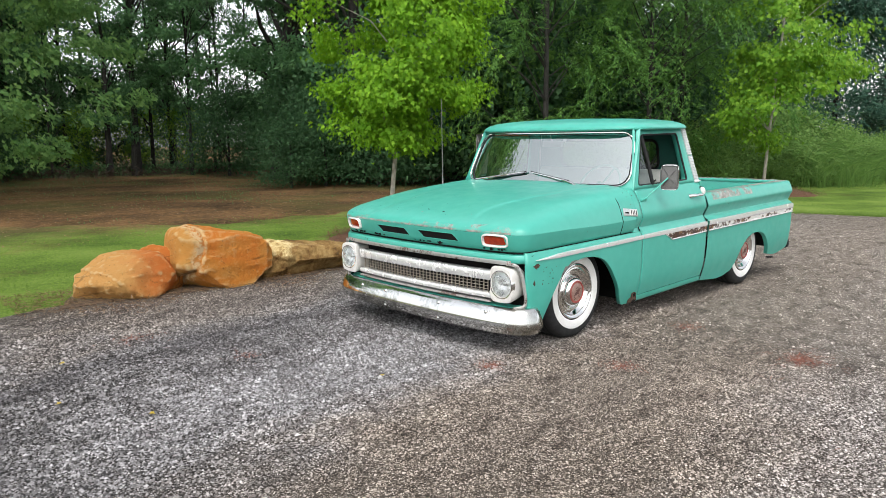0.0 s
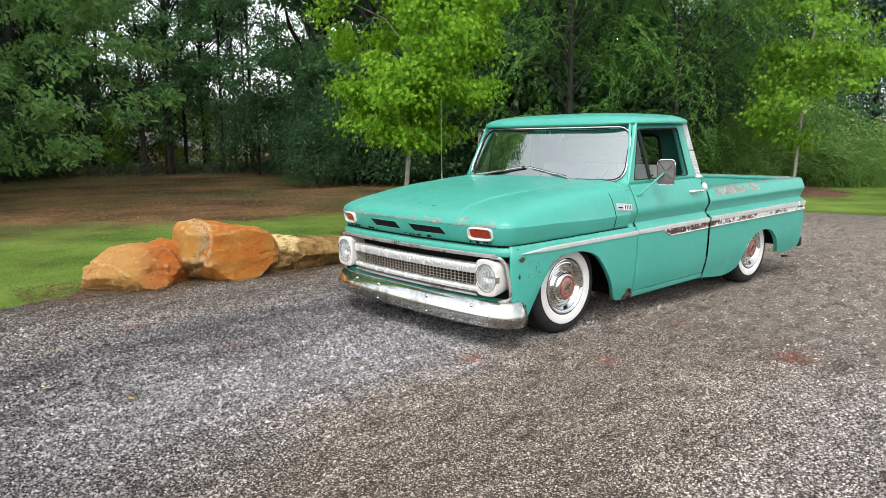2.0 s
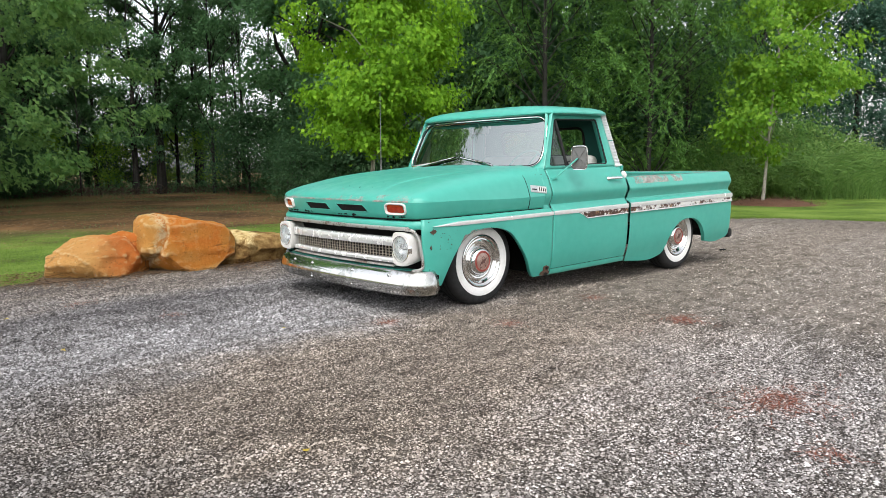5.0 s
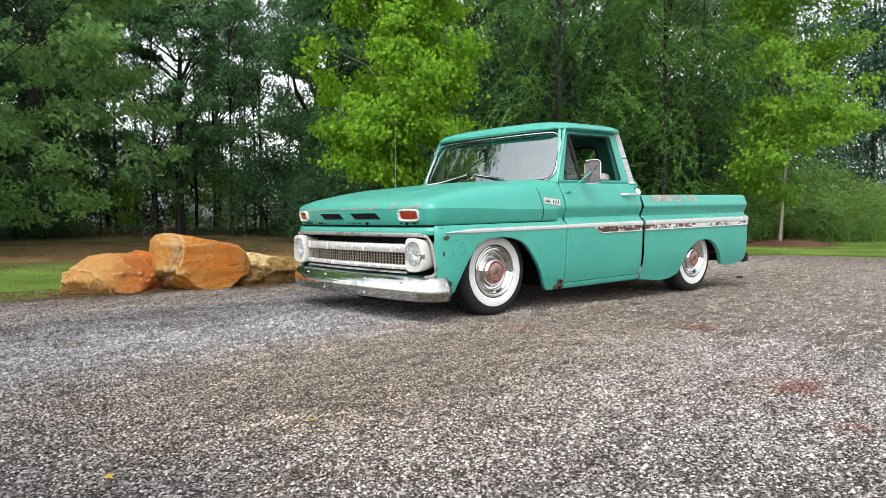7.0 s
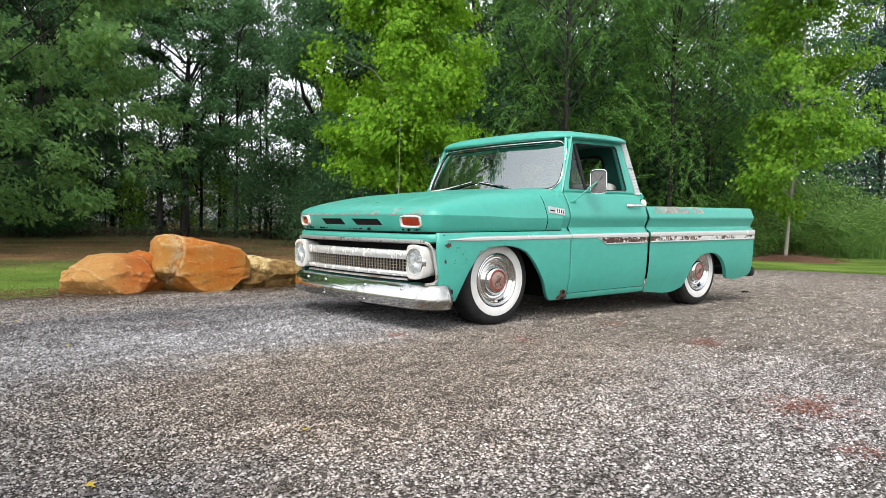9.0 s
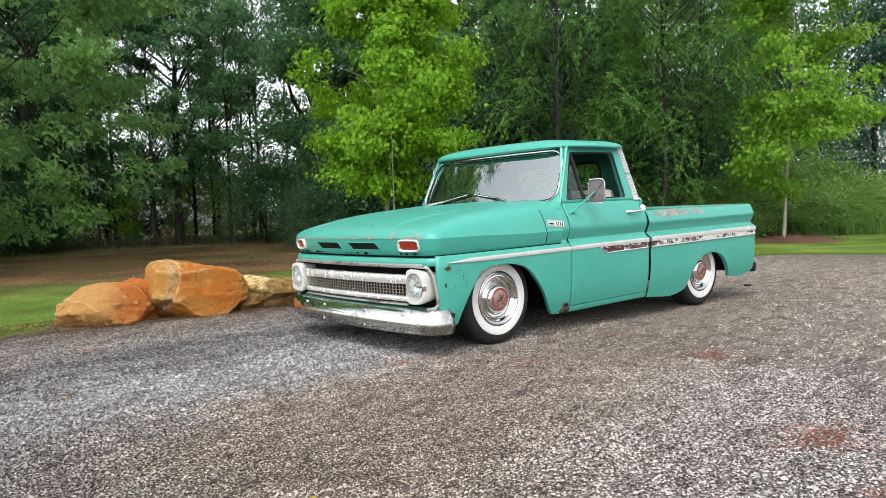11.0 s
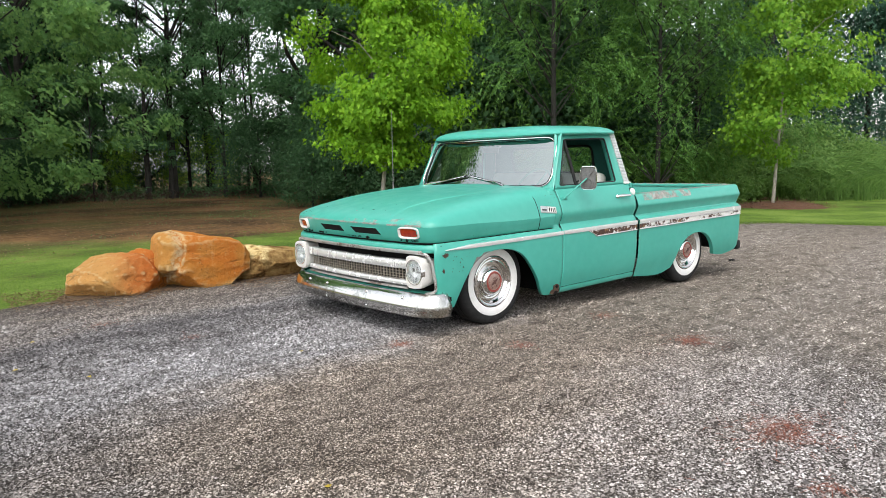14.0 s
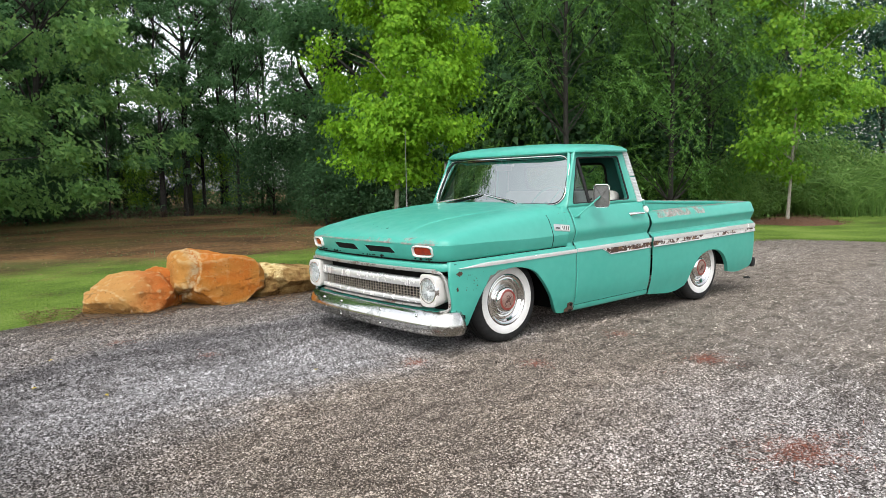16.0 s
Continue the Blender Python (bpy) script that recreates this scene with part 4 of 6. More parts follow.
# Cab: lower sides, doors, rocker.
cab = body("cab", box(-1.82, -0.70, -0.93, 0.93, 0.17, 0.55), DARK, "teal pickup cab")
for s in (1, -1):
    bm = panel(straight_cols(-0.66, -0.752), lambda x: 0.739, 1.075, 14, lip=0.01)
    solid(body("cowl_side", bm if s > 0 else mirror_y(bm), PAINT, parent=cab), 0.006)
    bm = panel(straight_cols(-0.760, -1.846), lambda x: 0.215, 1.075, 26, lip=0.03)
    door = solid(body("door", bm if s > 0 else mirror_y(bm), PAINT, "teal door with an open window"), 0.006)
    bm = sheet([[(x, W + d, z) for d, z in ((-0.08, 0.16), (-0.062, 0.158), (-0.05, 0.17), (-0.044, 0.19), (-0.042, 0.205), (-0.06, 0.21))] for x in np.linspace(-0.757, -1.846, 12)])
    body("rocker_panel", bm if s > 0 else mirror_y(bm), PAINT, parent=cab)
    # handle
    h = [(-1.56, 0.985, 0.958), (-1.59, 1.012, 0.962), (-1.66, 1.022, 0.963), (-1.735, 1.02, 0.960), (-1.75, 1.0, 0.957)]
    handle = body("door_handle", tube([(x, y * s, z) for x, y, z in h], [0.013, 0.014, 0.013, 0.011, 0.009], 10), BRIGHT, "chrome pull handle", parent=door)
    body("lock_button", lathe([(0.018, -0.02), (0.018, 0.014), (0.01, 0.02), (0.001, 0.021)], 18, Matrix.Translation((-1.575, 0.98 * s, 0.958)) @ (Matrix.Identity(4) if s > 0 else Matrix.Rotation(math.pi, 4, "Z"))), BRIGHT, parent=door)

# Greenhouse.
def lean_y(z):
    return 0.925 - (z - 1.065) * 0.225


def soft_loop(corners, r, n=6):
    """A closed outline with rounded corners; the same count of points for any four corners."""
    out = []
    m = len(corners)
    for i in range(m):
        p, a, b = Vector(corners[i]), Vector(corners[i - 1]), Vector(corners[(i + 1) % m])
        p0, p1 = p + (a - p).normalized() * r, p + (b - p).normalized() * r
        for k in range(n):
            t = k / (n - 1)
            out.append((1 - t) ** 2 * p0 + 2 * t * (1 - t) * p + t * t * p1)
    return out


SIDE_OUT = [(-0.735, 1.065), (-0.90, 1.56), (-1.745, 1.56), (-1.845, 1.065)]
SIDE_IN = [(-0.835, 1.092), (-1.005, 1.495), (-1.595, 1.50), (-1.65, 1.092)]
for s in (1, -1):
    a, b = soft_loop(SIDE_OUT, 0.01), soft_loop(SIDE_IN, 0.035)
    mid = [q.lerp(p, 0.12) for p, q in zip(a, b)]
    rows = [[(p.x, lean_y(p.y) * s, p.y) for p in a], [(p.x, lean_y(p.y) * s, p.y) for p in mid], [(p.x, (lean_y(p.y) - 0.012) * s, p.y) for p in b], [(p.x, (lean_y(p.y) - 0.05) * s, p.y) for p in b]]
    solid(body("side_frame", sheet(rows, closed=True), PAINT, parent=cab), 0.006)
    loop = [(p.x, (lean_y(p.y) - 0.006) * s, p.y) for p in b]
    body("window_seal", tube(loop + loop[:1], 0.009, 6), RUBBER, parent=cab)
    # vent window and its post
    body("vent_post", tube([(-1.05, (lean_y(1.09) + 0.004) * s, 1.09), (-1.02, (lean_y(1.3) + 0.012) * s, 1.30), (-1.0, (lean_y(1.49)) * s, 1.49)], 0.015, 8), RUBBER, "vent window post", parent=cab)
    vent = [(-0.85, 1.10), (-1.002, 1.475), (-1.045, 1.10)]
    vent_bm = (sheet([[(vent[0][0], (lean_y(vent[0][1]) - 0.01) * s, vent[0][1]), (vent[2][0], (lean_y(vent[2][1]) + 0.004) * s, vent[2][1])],
                               [(vent[1][0] + 0.01, (lean_y(vent[1][1]) - 0.01) * s, vent[1][1]), (vent[1][0], (lean_y(vent[1][1])) * s, vent[1][1])]]))
    vent_bm.normal_update()
    if sum(f.normal.y for f in vent_bm.faces) * s < 0:
        bmesh.ops.reverse_faces(vent_bm, faces=vent_bm.faces)
    body("vent_window", vent_bm, SIDE_GLASS, "small vent pane", parent=cab).visible_shadow = False
    body("vent_latch", tube([(-1.06, 0.93 * s, 1.105), (-1.05, 0.935 * s, 1.12), (-1.075, 0.935 * s, 1.125)], 0.007, 6), RUBBER, parent=cab)
    # door gaps
    body("door_gap", tube([(-0.7565, (side(z) - 0.003) * s, z) for z in np.linspace(0.215, 1.07, 24)], 0.0045, 6), DARK, parent=cab)
    body("door_gap", tube([(-0.757, 0.924 * s, 1.07), (-0.765, 0.921 * s, 1.12), (-0.80, (lean_y(1.2) + 0.002) * s, 1.2), (-0.93, (lean_y(1.535) + 0.002) * s, 1.535)], 0.0035, 6), DARK, parent=cab)
    # ribbed silver panels on the rear pillar
    for z0, z1 in ((1.08, 1.30), (1.31, 1.548)):
        n = 16
        rows = []
        for i in range(2 * n + 1):
            z = z0 + (z1 - z0) * i / (2 * n)
            f = (z - 1.065) / 0.495
            xf, xr = -1.765 + 0.095 * f, -1.845 + 0.10 * f
            d = 0.008 + (0.004 if i % 2 else 0.0)
            rows.append([(xf, (lean_y(z) + 0.002) * s, z), (xf - 0.003, (lean_y(z) + d) * s, z), (xr + 0.004, (lean_y(z) + d) * s, z), (xr, (lean_y(z) + 0.001) * s, z), (xr + 0.02, (lean_y(z) - 0.05) * s, z)])
        body("pillar_panel", sheet(rows), PANEL, "ribbed silver pillar cover", parent=cab, smooth=20)
    body("pillar_foot", box(-1.86, -1.757, (0.905 if s > 0 else -0.94), (0.94 if s > 0 else -0.905), 1.062, 1.082, 0.006), WHITE, parent=cab)

for s in (1, -1):
    body("hood_gap", tube([(-0.475, (W - 0.03) * s, 0.747), (-0.474, (W - 0.018) * s, 0.775), (-0.472, (W - 0.008) * s, 0.805), (-0.47, (W - 0.002) * s, 0.83), (-0.468, (W - 0.0005) * s, 0.848), (-0.462, (W * 0.985) * s, hood_z(-0.46, 0.985) - 0.001), (-0.452, (W * 0.965) * s, hood_z(-0.45, 0.965) - 0.001), (-0.445, (W * 0.94) * s, hood_z(-0.445, 0.94) - 0.001)], 0.0035, 6), DARK, parent=cab)
    body("door_gap", tube([(x, (side(0.214) - 0.002) * s, 0.213) for x in (-0.76, -1.3, -1.846)], 0.004, 6), DARK, parent=cab)

# Windscreen with its surround.
def screen(u, v, wide0, wide1, z0, z1, x0, x1):
    w = wide0 + (wide1 - wide0) * v
    y = w * u
    return (x0 + (x1 - x0) * v - 0.085 * u * u, y, z0 + (z1 - z0) * v)


def screen_loop(wide0, wide1, z0, z1, x0, x1, r):
    c = [Vector((p.x / 2, p.y)) for p in soft_loop([(-2, 0), (-2, 1), (2, 1), (2, 0)], r, 10)]
    out = []
    for i, (p, q) in enumerate(zip(c, c[1:] + c[:1])):
        steps = 12 if i % 10 == 9 else 1
        for k in range(steps):
            e = p.lerp(q, k / steps)
            out.append(screen(e.x, e.y, wide0, wide1, z0, z1, x0, x1))
    return out


inner = screen_loop(0.897, 0.832, 1.085, 1.52, -0.66, -0.85, 0.3)
outer = screen_loop(0.94, 0.86, 1.052, 1.56, -0.645, -0.86, 0.04)
lipring = [(x - 0.03, y, z) for x, y, z in inner]
solid(body("windscreen_surround", sheet([outer, inner, lipring], closed=True), PAINT, parent=cab), 0.005)
body("windscreen_trim", tube([(x + 0.01, y, z) for x, y, z in inner + inner[:1]], 0.008, 8), BRIGHT, "bright windscreen moulding", parent=cab)
body("windscreen_seal", tube([(x - 0.004, y * 0.981, 1.304 + (z - 1.304) * 0.962) for x, y, z in inner + inner[:1]], 0.009, 8), RUBBER, parent=cab)
rows = [[screen(u, v, 0.9, 0.835, 1.08, 1.524, -0.667, -0.858) for u in np.linspace(-1, 1, 25)] for v in np.linspace(0, 1, 9)]
glass_bm = sheet(rows)
glass_bm.normal_update()
if sum(f.normal.x for f in glass_bm.faces) < 0:
    bmesh.ops.reverse_faces(glass_bm, faces=glass_bm.faces)
pane = body("windscreen", glass_bm, GLASS, "curved windscreen reflecting sky and trees", parent=cab)
# Cowl behind the hood, with its grille.
rows = [[(-0.64 - 0.085 * u * u * f + (1 - f) * -0.03, 0.93 * u, 1.058 + 0.03 * (1 - f) + 0.012 * (1 - u * u)) for u in np.linspace(-1, 1, 21)] for f in (0.0, 0.35, 0.7, 1.0)]
body("cowl", sheet([[(-0.60, 0.99 * u if abs(u) < 0.9 else 0.93 * u, hood_z(-0.62, min(abs(0.93 * u / W), 1)) - 0.004) for u in np.linspace(-1, 1, 21)], [(-0.66 - 0.085 * u * u, 0.92 * u, 1.062) for u in np.linspace(-1, 1, 21)]]), PAINT, parent=cab)
for k in range(22):
    y = -0.55 + 0.05 * k
    body("cowl_slot", box(-0.655, -0.615, y, y + 0.018, 1.092, 1.0985), DARK, parent=cab)

# Roof with its visor edge.
rows = []
for f, z in ((1.0, 1.538), (1.012, 1.546), (1.012, 1.556), (0.995, 1.572), (0.95, 1.592), (0.87, 1.61), (0.72, 1.626), (0.5, 1.638), (0.25, 1.644), (0.02, 1.646)):
    ring = []
    for j in range(96):
        a = 2 * math.pi * j / 96
        c, d = math.cos(a), math.sin(a)
        m = (abs(c) ** 6 + abs(d) ** 6) ** (-1 / 6)
        y = 0.888 * f * d * m
        x = -1.30 + (0.50 if c > 0 else 0.515) * f * c * m
        if c > 0:
            x += 0.03 - 0.075 * (y / 0.888) ** 2
        ring.append((x, y, z))
    rows.append(ring)
rows.insert(0, [(-1.30 + (x + 1.30) * 0.93, y * 0.93, 1.532) for x, y, z in rows[0]])
roof = body("roof", sheet(rows, closed=True), PAINT, "teal cab roof with a visor lip", parent=cab)
body("roof_dent", prism([(-0.86, 0.0), (-0.845, 0.10), (-0.85, 0.22), (-0.865, 0.25), (-0.88, 0.12)], "z", 1.588, 1.6025), CHIPPED, "scuffed spot", parent=cab)
# Headliner, rear wall and window.
body("headliner", sheet([[(x, y, 1.525) for y in (-0.8, 0.8)] for x in (-0.88, -1.74)]), LINING_SHADE, parent=cab)
bo = [(-0.915, 1.06), (-0.82, 1.55), (0.82, 1.55), (0.915, 1.06)]
bi = [(-0.55, 1.17), (-0.55, 1.44), (0.55, 1.44), (0.55, 1.17)]
a, b = soft_loop(bo, 0.02), soft_loop(bi, 0.07)
back_x = lambda z: -1.84 + (z - 1.06) * 0.19
solid(body("rear_wall", sheet([[(back_x(p.y), p.x, p.y) for p in a], [(back_x(p.y), p.x, p.y) for p in b]], closed=True), PAINT, parent=cab), 0.01)
# Added dark sheet that puts the cab's inner shade on the teal rear wall.
body("rear_wall_shade", sheet([[(back_x(p.y) + 0.014, p.x * 0.97, p.y) for p in a], [(back_x(p.y) + 0.014, p.x, p.y) for p in b]], closed=True), LINING_SHADE, "added dark sheet for the shade on the rear wall", parent=cab)
loop = [(back_x(p.y) + 0.012, p.x, p.y) for p in b]
body("rear_window_seal", tube(loop + loop[:1], 0.014, 6), RUBBER, parent=cab)
body("rear_window", sheet([[(back_x(z), y, z) for y in (-0.55, 0.55)] for z in (1.17, 1.44)]), SIDE_GLASS, parent=cab).visible_shadow = False
body("rear_panel", box(-1.86, -1.83, -0.95, 0.95, 0.2, 1.07), PAINT, parent=cab)
# Inside: seat, dashboard, steering wheel, mirror.
seat = body("bench_seat", box(-1.55, -1.05, -0.75, 0.75, 0.62, 0.80, 0.05, 3), SEAT, "white vinyl bench seat", parent=cab)
bm = box(-0.07, 0.07, -0.74, 0.74, 0, 0.42, 0.05, 4)
bm.transform(Matrix.Translation((-1.62, 0, 0.76)) @ Matrix.Rotation(radians(-12), 4, "Y"))
body("seat_back", bm, SEAT, "white rolled seat back", parent=cab)
body("dashboard", join(box(-0.98, -0.74, -0.84, 0.84, 0.86, 1.055, 0.03, 3), box(-0.9, -0.7, -0.82, 0.82, 1.02, 1.075, 0.02, 2)), PAINT, "teal metal dashboard", parent=cab)
at = Matrix.Translation((-1.09, 0.38, 1.06)) @ Matrix.Rotation(radians(58), 4, "Y")
ring = [at @ Vector((0.2 * math.cos(a), 0.2 * math.sin(a), 0)) for a in (2 * math.pi * k / 40 for k in range(41))]
wheel_bm = tube(ring, 0.011, 8, caps=False)
for a in (0.5, math.pi - 0.5, -math.pi / 2):
    wheel_bm = join(wheel_bm, tube([at @ Vector((0, 0, -0.02)), at @ Vector((0.195 * math.cos(a), 0.195 * math.sin(a), 0))], 0.009, 6))
wheel_bm = join(wheel_bm, tube([at @ Vector((0, 0, 0.02)), at @ Vector((0, 0, -0.30))], 0.03, 10))
body("steering_wheel", wheel_bm, PAINT, "thin teal steering wheel", parent=cab)
body("rear_view_mirror", join(box(-0.915, -0.895, -0.11, 0.11, 1.40, 1.455, 0.008), tube([(-0.9, 0, 1.45), (-0.87, 0, 1.5)], 0.007, 6)), SILVER, parent=cab)
bm = box(-0.8735, -0.8705, 0.14, 0.175, 1.44, 1.465)
body("windscreen_sticker", bm, WHITE, "small pale sticker", parent=cab)

# Wipers, aerial, mirrors, cap, emblem.
for py, tip in ((-0.68, -0.13), (0.47, -0.07)):
    def on_glass(f, out=0.016):
        y, z = py + (tip - py) * f, 1.10 + 0.085 * f
        return (-0.66 - 0.437 * (z - 1.085) - 0.085 * (y / 0.85) ** 2 + out, y, z)

    arm = [(-0.592, py, 1.078), (-0.60, py + (tip - py) * 0.04, 1.102), on_glass(0.3, 0.035), on_glass(0.62, 0.026)]
    wiper = body("wiper", tube(arm, [0.013, 0.012, 0.009, 0.006], 8), BRIGHT, "chrome wiper at rest")
    body("blade", tube([on_glass(f, 0.012) for f in (0.22, 0.5, 0.75, 1.0)], 0.007, 6), RUBBER, parent=wiper)
    body("blade_back", tube([on_glass(f, 0.022) for f in (0.26, 0.5, 0.75, 0.97)], 0.0055, 6), BRIGHT, parent=wiper)
    body("pivot", lathe([(0.02, 0), (0.019, 0.022), (0.01, 0.032), (0.001, 0.033)], 16, Matrix.Translation((-0.59, py, 1.068)) @ Matrix.Rotation(radians(90), 4, "X")), BRIGHT, parent=wiper)
aerial = body("aerial", tube([(-0.30, -0.80, 1.07), (-0.315, -0.815, 1.25), (-0.345, -0.845, 1.60), (-0.37, -0.87, 1.85)], [0.0045, 0.004, 0.003, 0.002], 8), MIRROR_BACK, "thin steel aerial")
body("aerial_base", lathe([(0.014, 0), (0.013, 0.01), (0.007, 0.02), (0.006, 0.075), (0.004, 0.08)], 16, Matrix.Translation((-0.30, -0.80, 1.062)) @ Matrix.Rotation(radians(90), 4, "X")), MIRROR_BACK, parent=aerial)
for s in (1, -1):
    up, tuck = (0.0, 0.0) if s > 0 else (0.27, 0.1)
    arm = [(-0.815, 0.985, 0.985), (-0.84, 1.005, 1.01), (-0.93, 1.05 - tuck * 0.7, 1.09 + up * 0.6), (-1.0, 1.085 - tuck, 1.15 + up)]
    mirror = body("wing_mirror", sheet([[(x, 0.071 * k * c * m, 0.101 * k * d * m) for c, d, m in ((math.cos(a), math.sin(a), (abs(math.cos(a)) ** 6 + abs(math.sin(a)) ** 6) ** (-1 / 6)) for a in (2 * math.pi * j / 48 for j in range(48)))] for x, k in ((-0.008, 0.01), (-0.008, 0.95), (-0.006, 1.0), (0.006, 1.0), (0.012, 0.97), (0.0125, 0.9), (0.009, 0.86), (0.0095, 0.4), (0.012, 0.01))], closed=True), MIRROR_BACK, "rectangular chrome wing mirror on an arm")
    mirror.data.transform(RAKE.inverted())
    mirror.data.transform(RAKE @ Matrix.Translation((-1.02, (1.09 - tuck) * s, 1.155 + up)) @ Matrix.Rotation(radians(20 * s), 4, "Z") @ Matrix.Rotation(radians(-4), 4, "Y"))
    body("arm", tube([(x, y * s, z) for x, y, z in arm], 0.0065, 8), PAINT, "teal mirror arm", parent=mirror)
    body("arm_foot", box(-0.86, -0.785, (0.968 if s > 0 else -0.985), (0.985 if s > 0 else -0.968), 0.972, 0.992, 0.006), PAINT, parent=mirror)
    tilt = Matrix.Translation((-1.012, (1.094 - tuck) * s, 1.155 + up)) @ Matrix.Rotation(radians(20 * s), 4, "Z")
    rim = [tilt @ Vector((0.004, 0.069 * c * m, 0.099 * d * m)) for c, d, m in ((math.cos(a), math.sin(a), (abs(math.cos(a)) ** 6 + abs(math.sin(a)) ** 6) ** (-1 / 6)) for a in (2 * math.pi * j / 48 for j in range(49)))]
    body("rim", tube(rim, 0.0045, 6, caps=False), BRIGHT, "bright rim", parent=mirror)
    for q in ((-1, -1), (-1, 1), (1, -1), (1, 1)):
        body("back_rib", tube([tilt @ Vector((0.006, 0.012 * q[0], 0.015 * q[1])), tilt @ Vector((-0.003, 0.052 * q[0], 0.072 * q[1]))], 0.0035, 6), MIRROR_BACK, parent=mirror)
cap = body("fuel_cap", lathe([(0.034, 0.0), (0.034, 0.012), (0.028, 0.018), (0.001, 0.021)], 24, Matrix.Translation((-1.84, 0.965, 0.985)) @ Matrix.Rotation(radians(14), 4, "X")), WHITE, "white fuel cap on a black neck")
body("filler_neck", lathe([(0.05, -0.07), (0.05, -0.012), (0.04, 0.004)], 24, Matrix.Translation((-1.838, 0.965, 0.985)) @ Matrix.Rotation(radians(14), 4, "X")), RUBBER, parent=cap)
for s in (1, -1):
    tilt = Matrix.Translation((-0.59, (side(0.905) + 0.001) * s, 0.903)) @ Matrix.Rotation(radians(14 * s), 4, "X") @ Matrix.Rotation(radians(-7), 4, "Y") @ Matrix.Diagonal((1.25, 1, 1.25, 1))
    plate = body("emblem", box(-0.078, 0.078, -0.006, 0.006, -0.024, 0.024, 0.004, 2, tilt), SILVER, "small silver emblem plate")
    body("emblem_field", box(-0.07, 0.012, -0.0085, 0.0085, -0.017, 0.017, 0, 1, tilt), WHITE, parent=plate)
    for k in range(4):
        body("dark_mark", box(-0.062 + 0.018 * k, -0.054 + 0.018 * k, -0.0095, 0.0095, -0.013, 0.013, 0, 1, tilt), DARK, parent=plate)
    body("dark_mark", box(0.024, 0.064, -0.0085, 0.0085, -0.008, 0.0, 0, 1, tilt), DARK, parent=plate)


# Side mouldings.
def strip(x0, x1, z0a, z1a, z0b, z1b, proud, n=16):
    """A raised strip on the side, from heights z0a..z1a at x0 to z0b..z1b at x1."""
    rows = []
    for i in range(n):
        f = i / (n - 1)
        x, z0, z1 = x0 + (x1 - x0) * f, z0a + (z0b - z0a) * f, z1a + (z1b - z1a) * f
        yy = 1.0185
        if x > 0.40:
            yy -= (1 - max(v for v in np.linspace(0.9, 1, 60) if front_of(v) >= x - 1e-6)) * W
        m = (z0 + z1) / 2
        rows.append([(x, yy - 0.004, z0), (x, yy + proud * 0.8, z0 + 0.002), (x, yy + proud, m), (x, yy + proud * 0.8, z1 - 0.002), (x, yy - 0.004, z1)])
    return sheet(rows)


BED_X0, BED_X1 = -1.882, -3.885
for s in (1, -1):
    flip = (lambda b: b) if s > 0 else mirror_y
    body("fender_spear", flip(strip(0.585, 0.34, 0.682, 0.686, 0.674, 0.706, 0.012)), MOULDING, "white spear moulding")
    body("fender_moulding", flip(strip(0.34, -0.755, 0.674, 0.706, 0.676, 0.709, 0.011)), MOULDING, "white side moulding")
    body("door_moulding", flip(strip(-0.762, -1.845, 0.676, 0.711, 0.672, 0.714, 0.011)), MOULDING, "white side moulding")
    body("door_moulding_edge", flip(strip(-1.22, -1.845, 0.614, 0.626, 0.618, 0.63, 0.010)), MOULDING)
    body("door_moulding_end", flip(strip(-1.12, -1.22, 0.676, 0.684, 0.614, 0.626, 0.0095, 8)), MOULDING)
    body("door_insert", flip(join(strip(-1.10, -1.215, 0.676, 0.68, 0.624, 0.676, 0.005, 8), strip(-1.215, -1.845, 0.624, 0.676, 0.628, 0.674, 0.005, 8))), INSERT, "rust-bitten moulding insert")
    body("bed_moulding", flip(strip(BED_X0, BED_X1 + 0.03, 0.673, 0.716, 0.664, 0.716, 0.011)), MOULDING, "white side moulding")
    body("bed_moulding_edge", flip(strip(BED_X0, BED_X1 + 0.03, 0.618, 0.632, 0.618, 0.632, 0.010)), MOULDING)
    body("bed_insert", flip(strip(BED_X0, BED_X1 + 0.03, 0.632, 0.674, 0.632, 0.665, 0.005, 40)), BED_INSERT, "rust-bitten moulding insert")

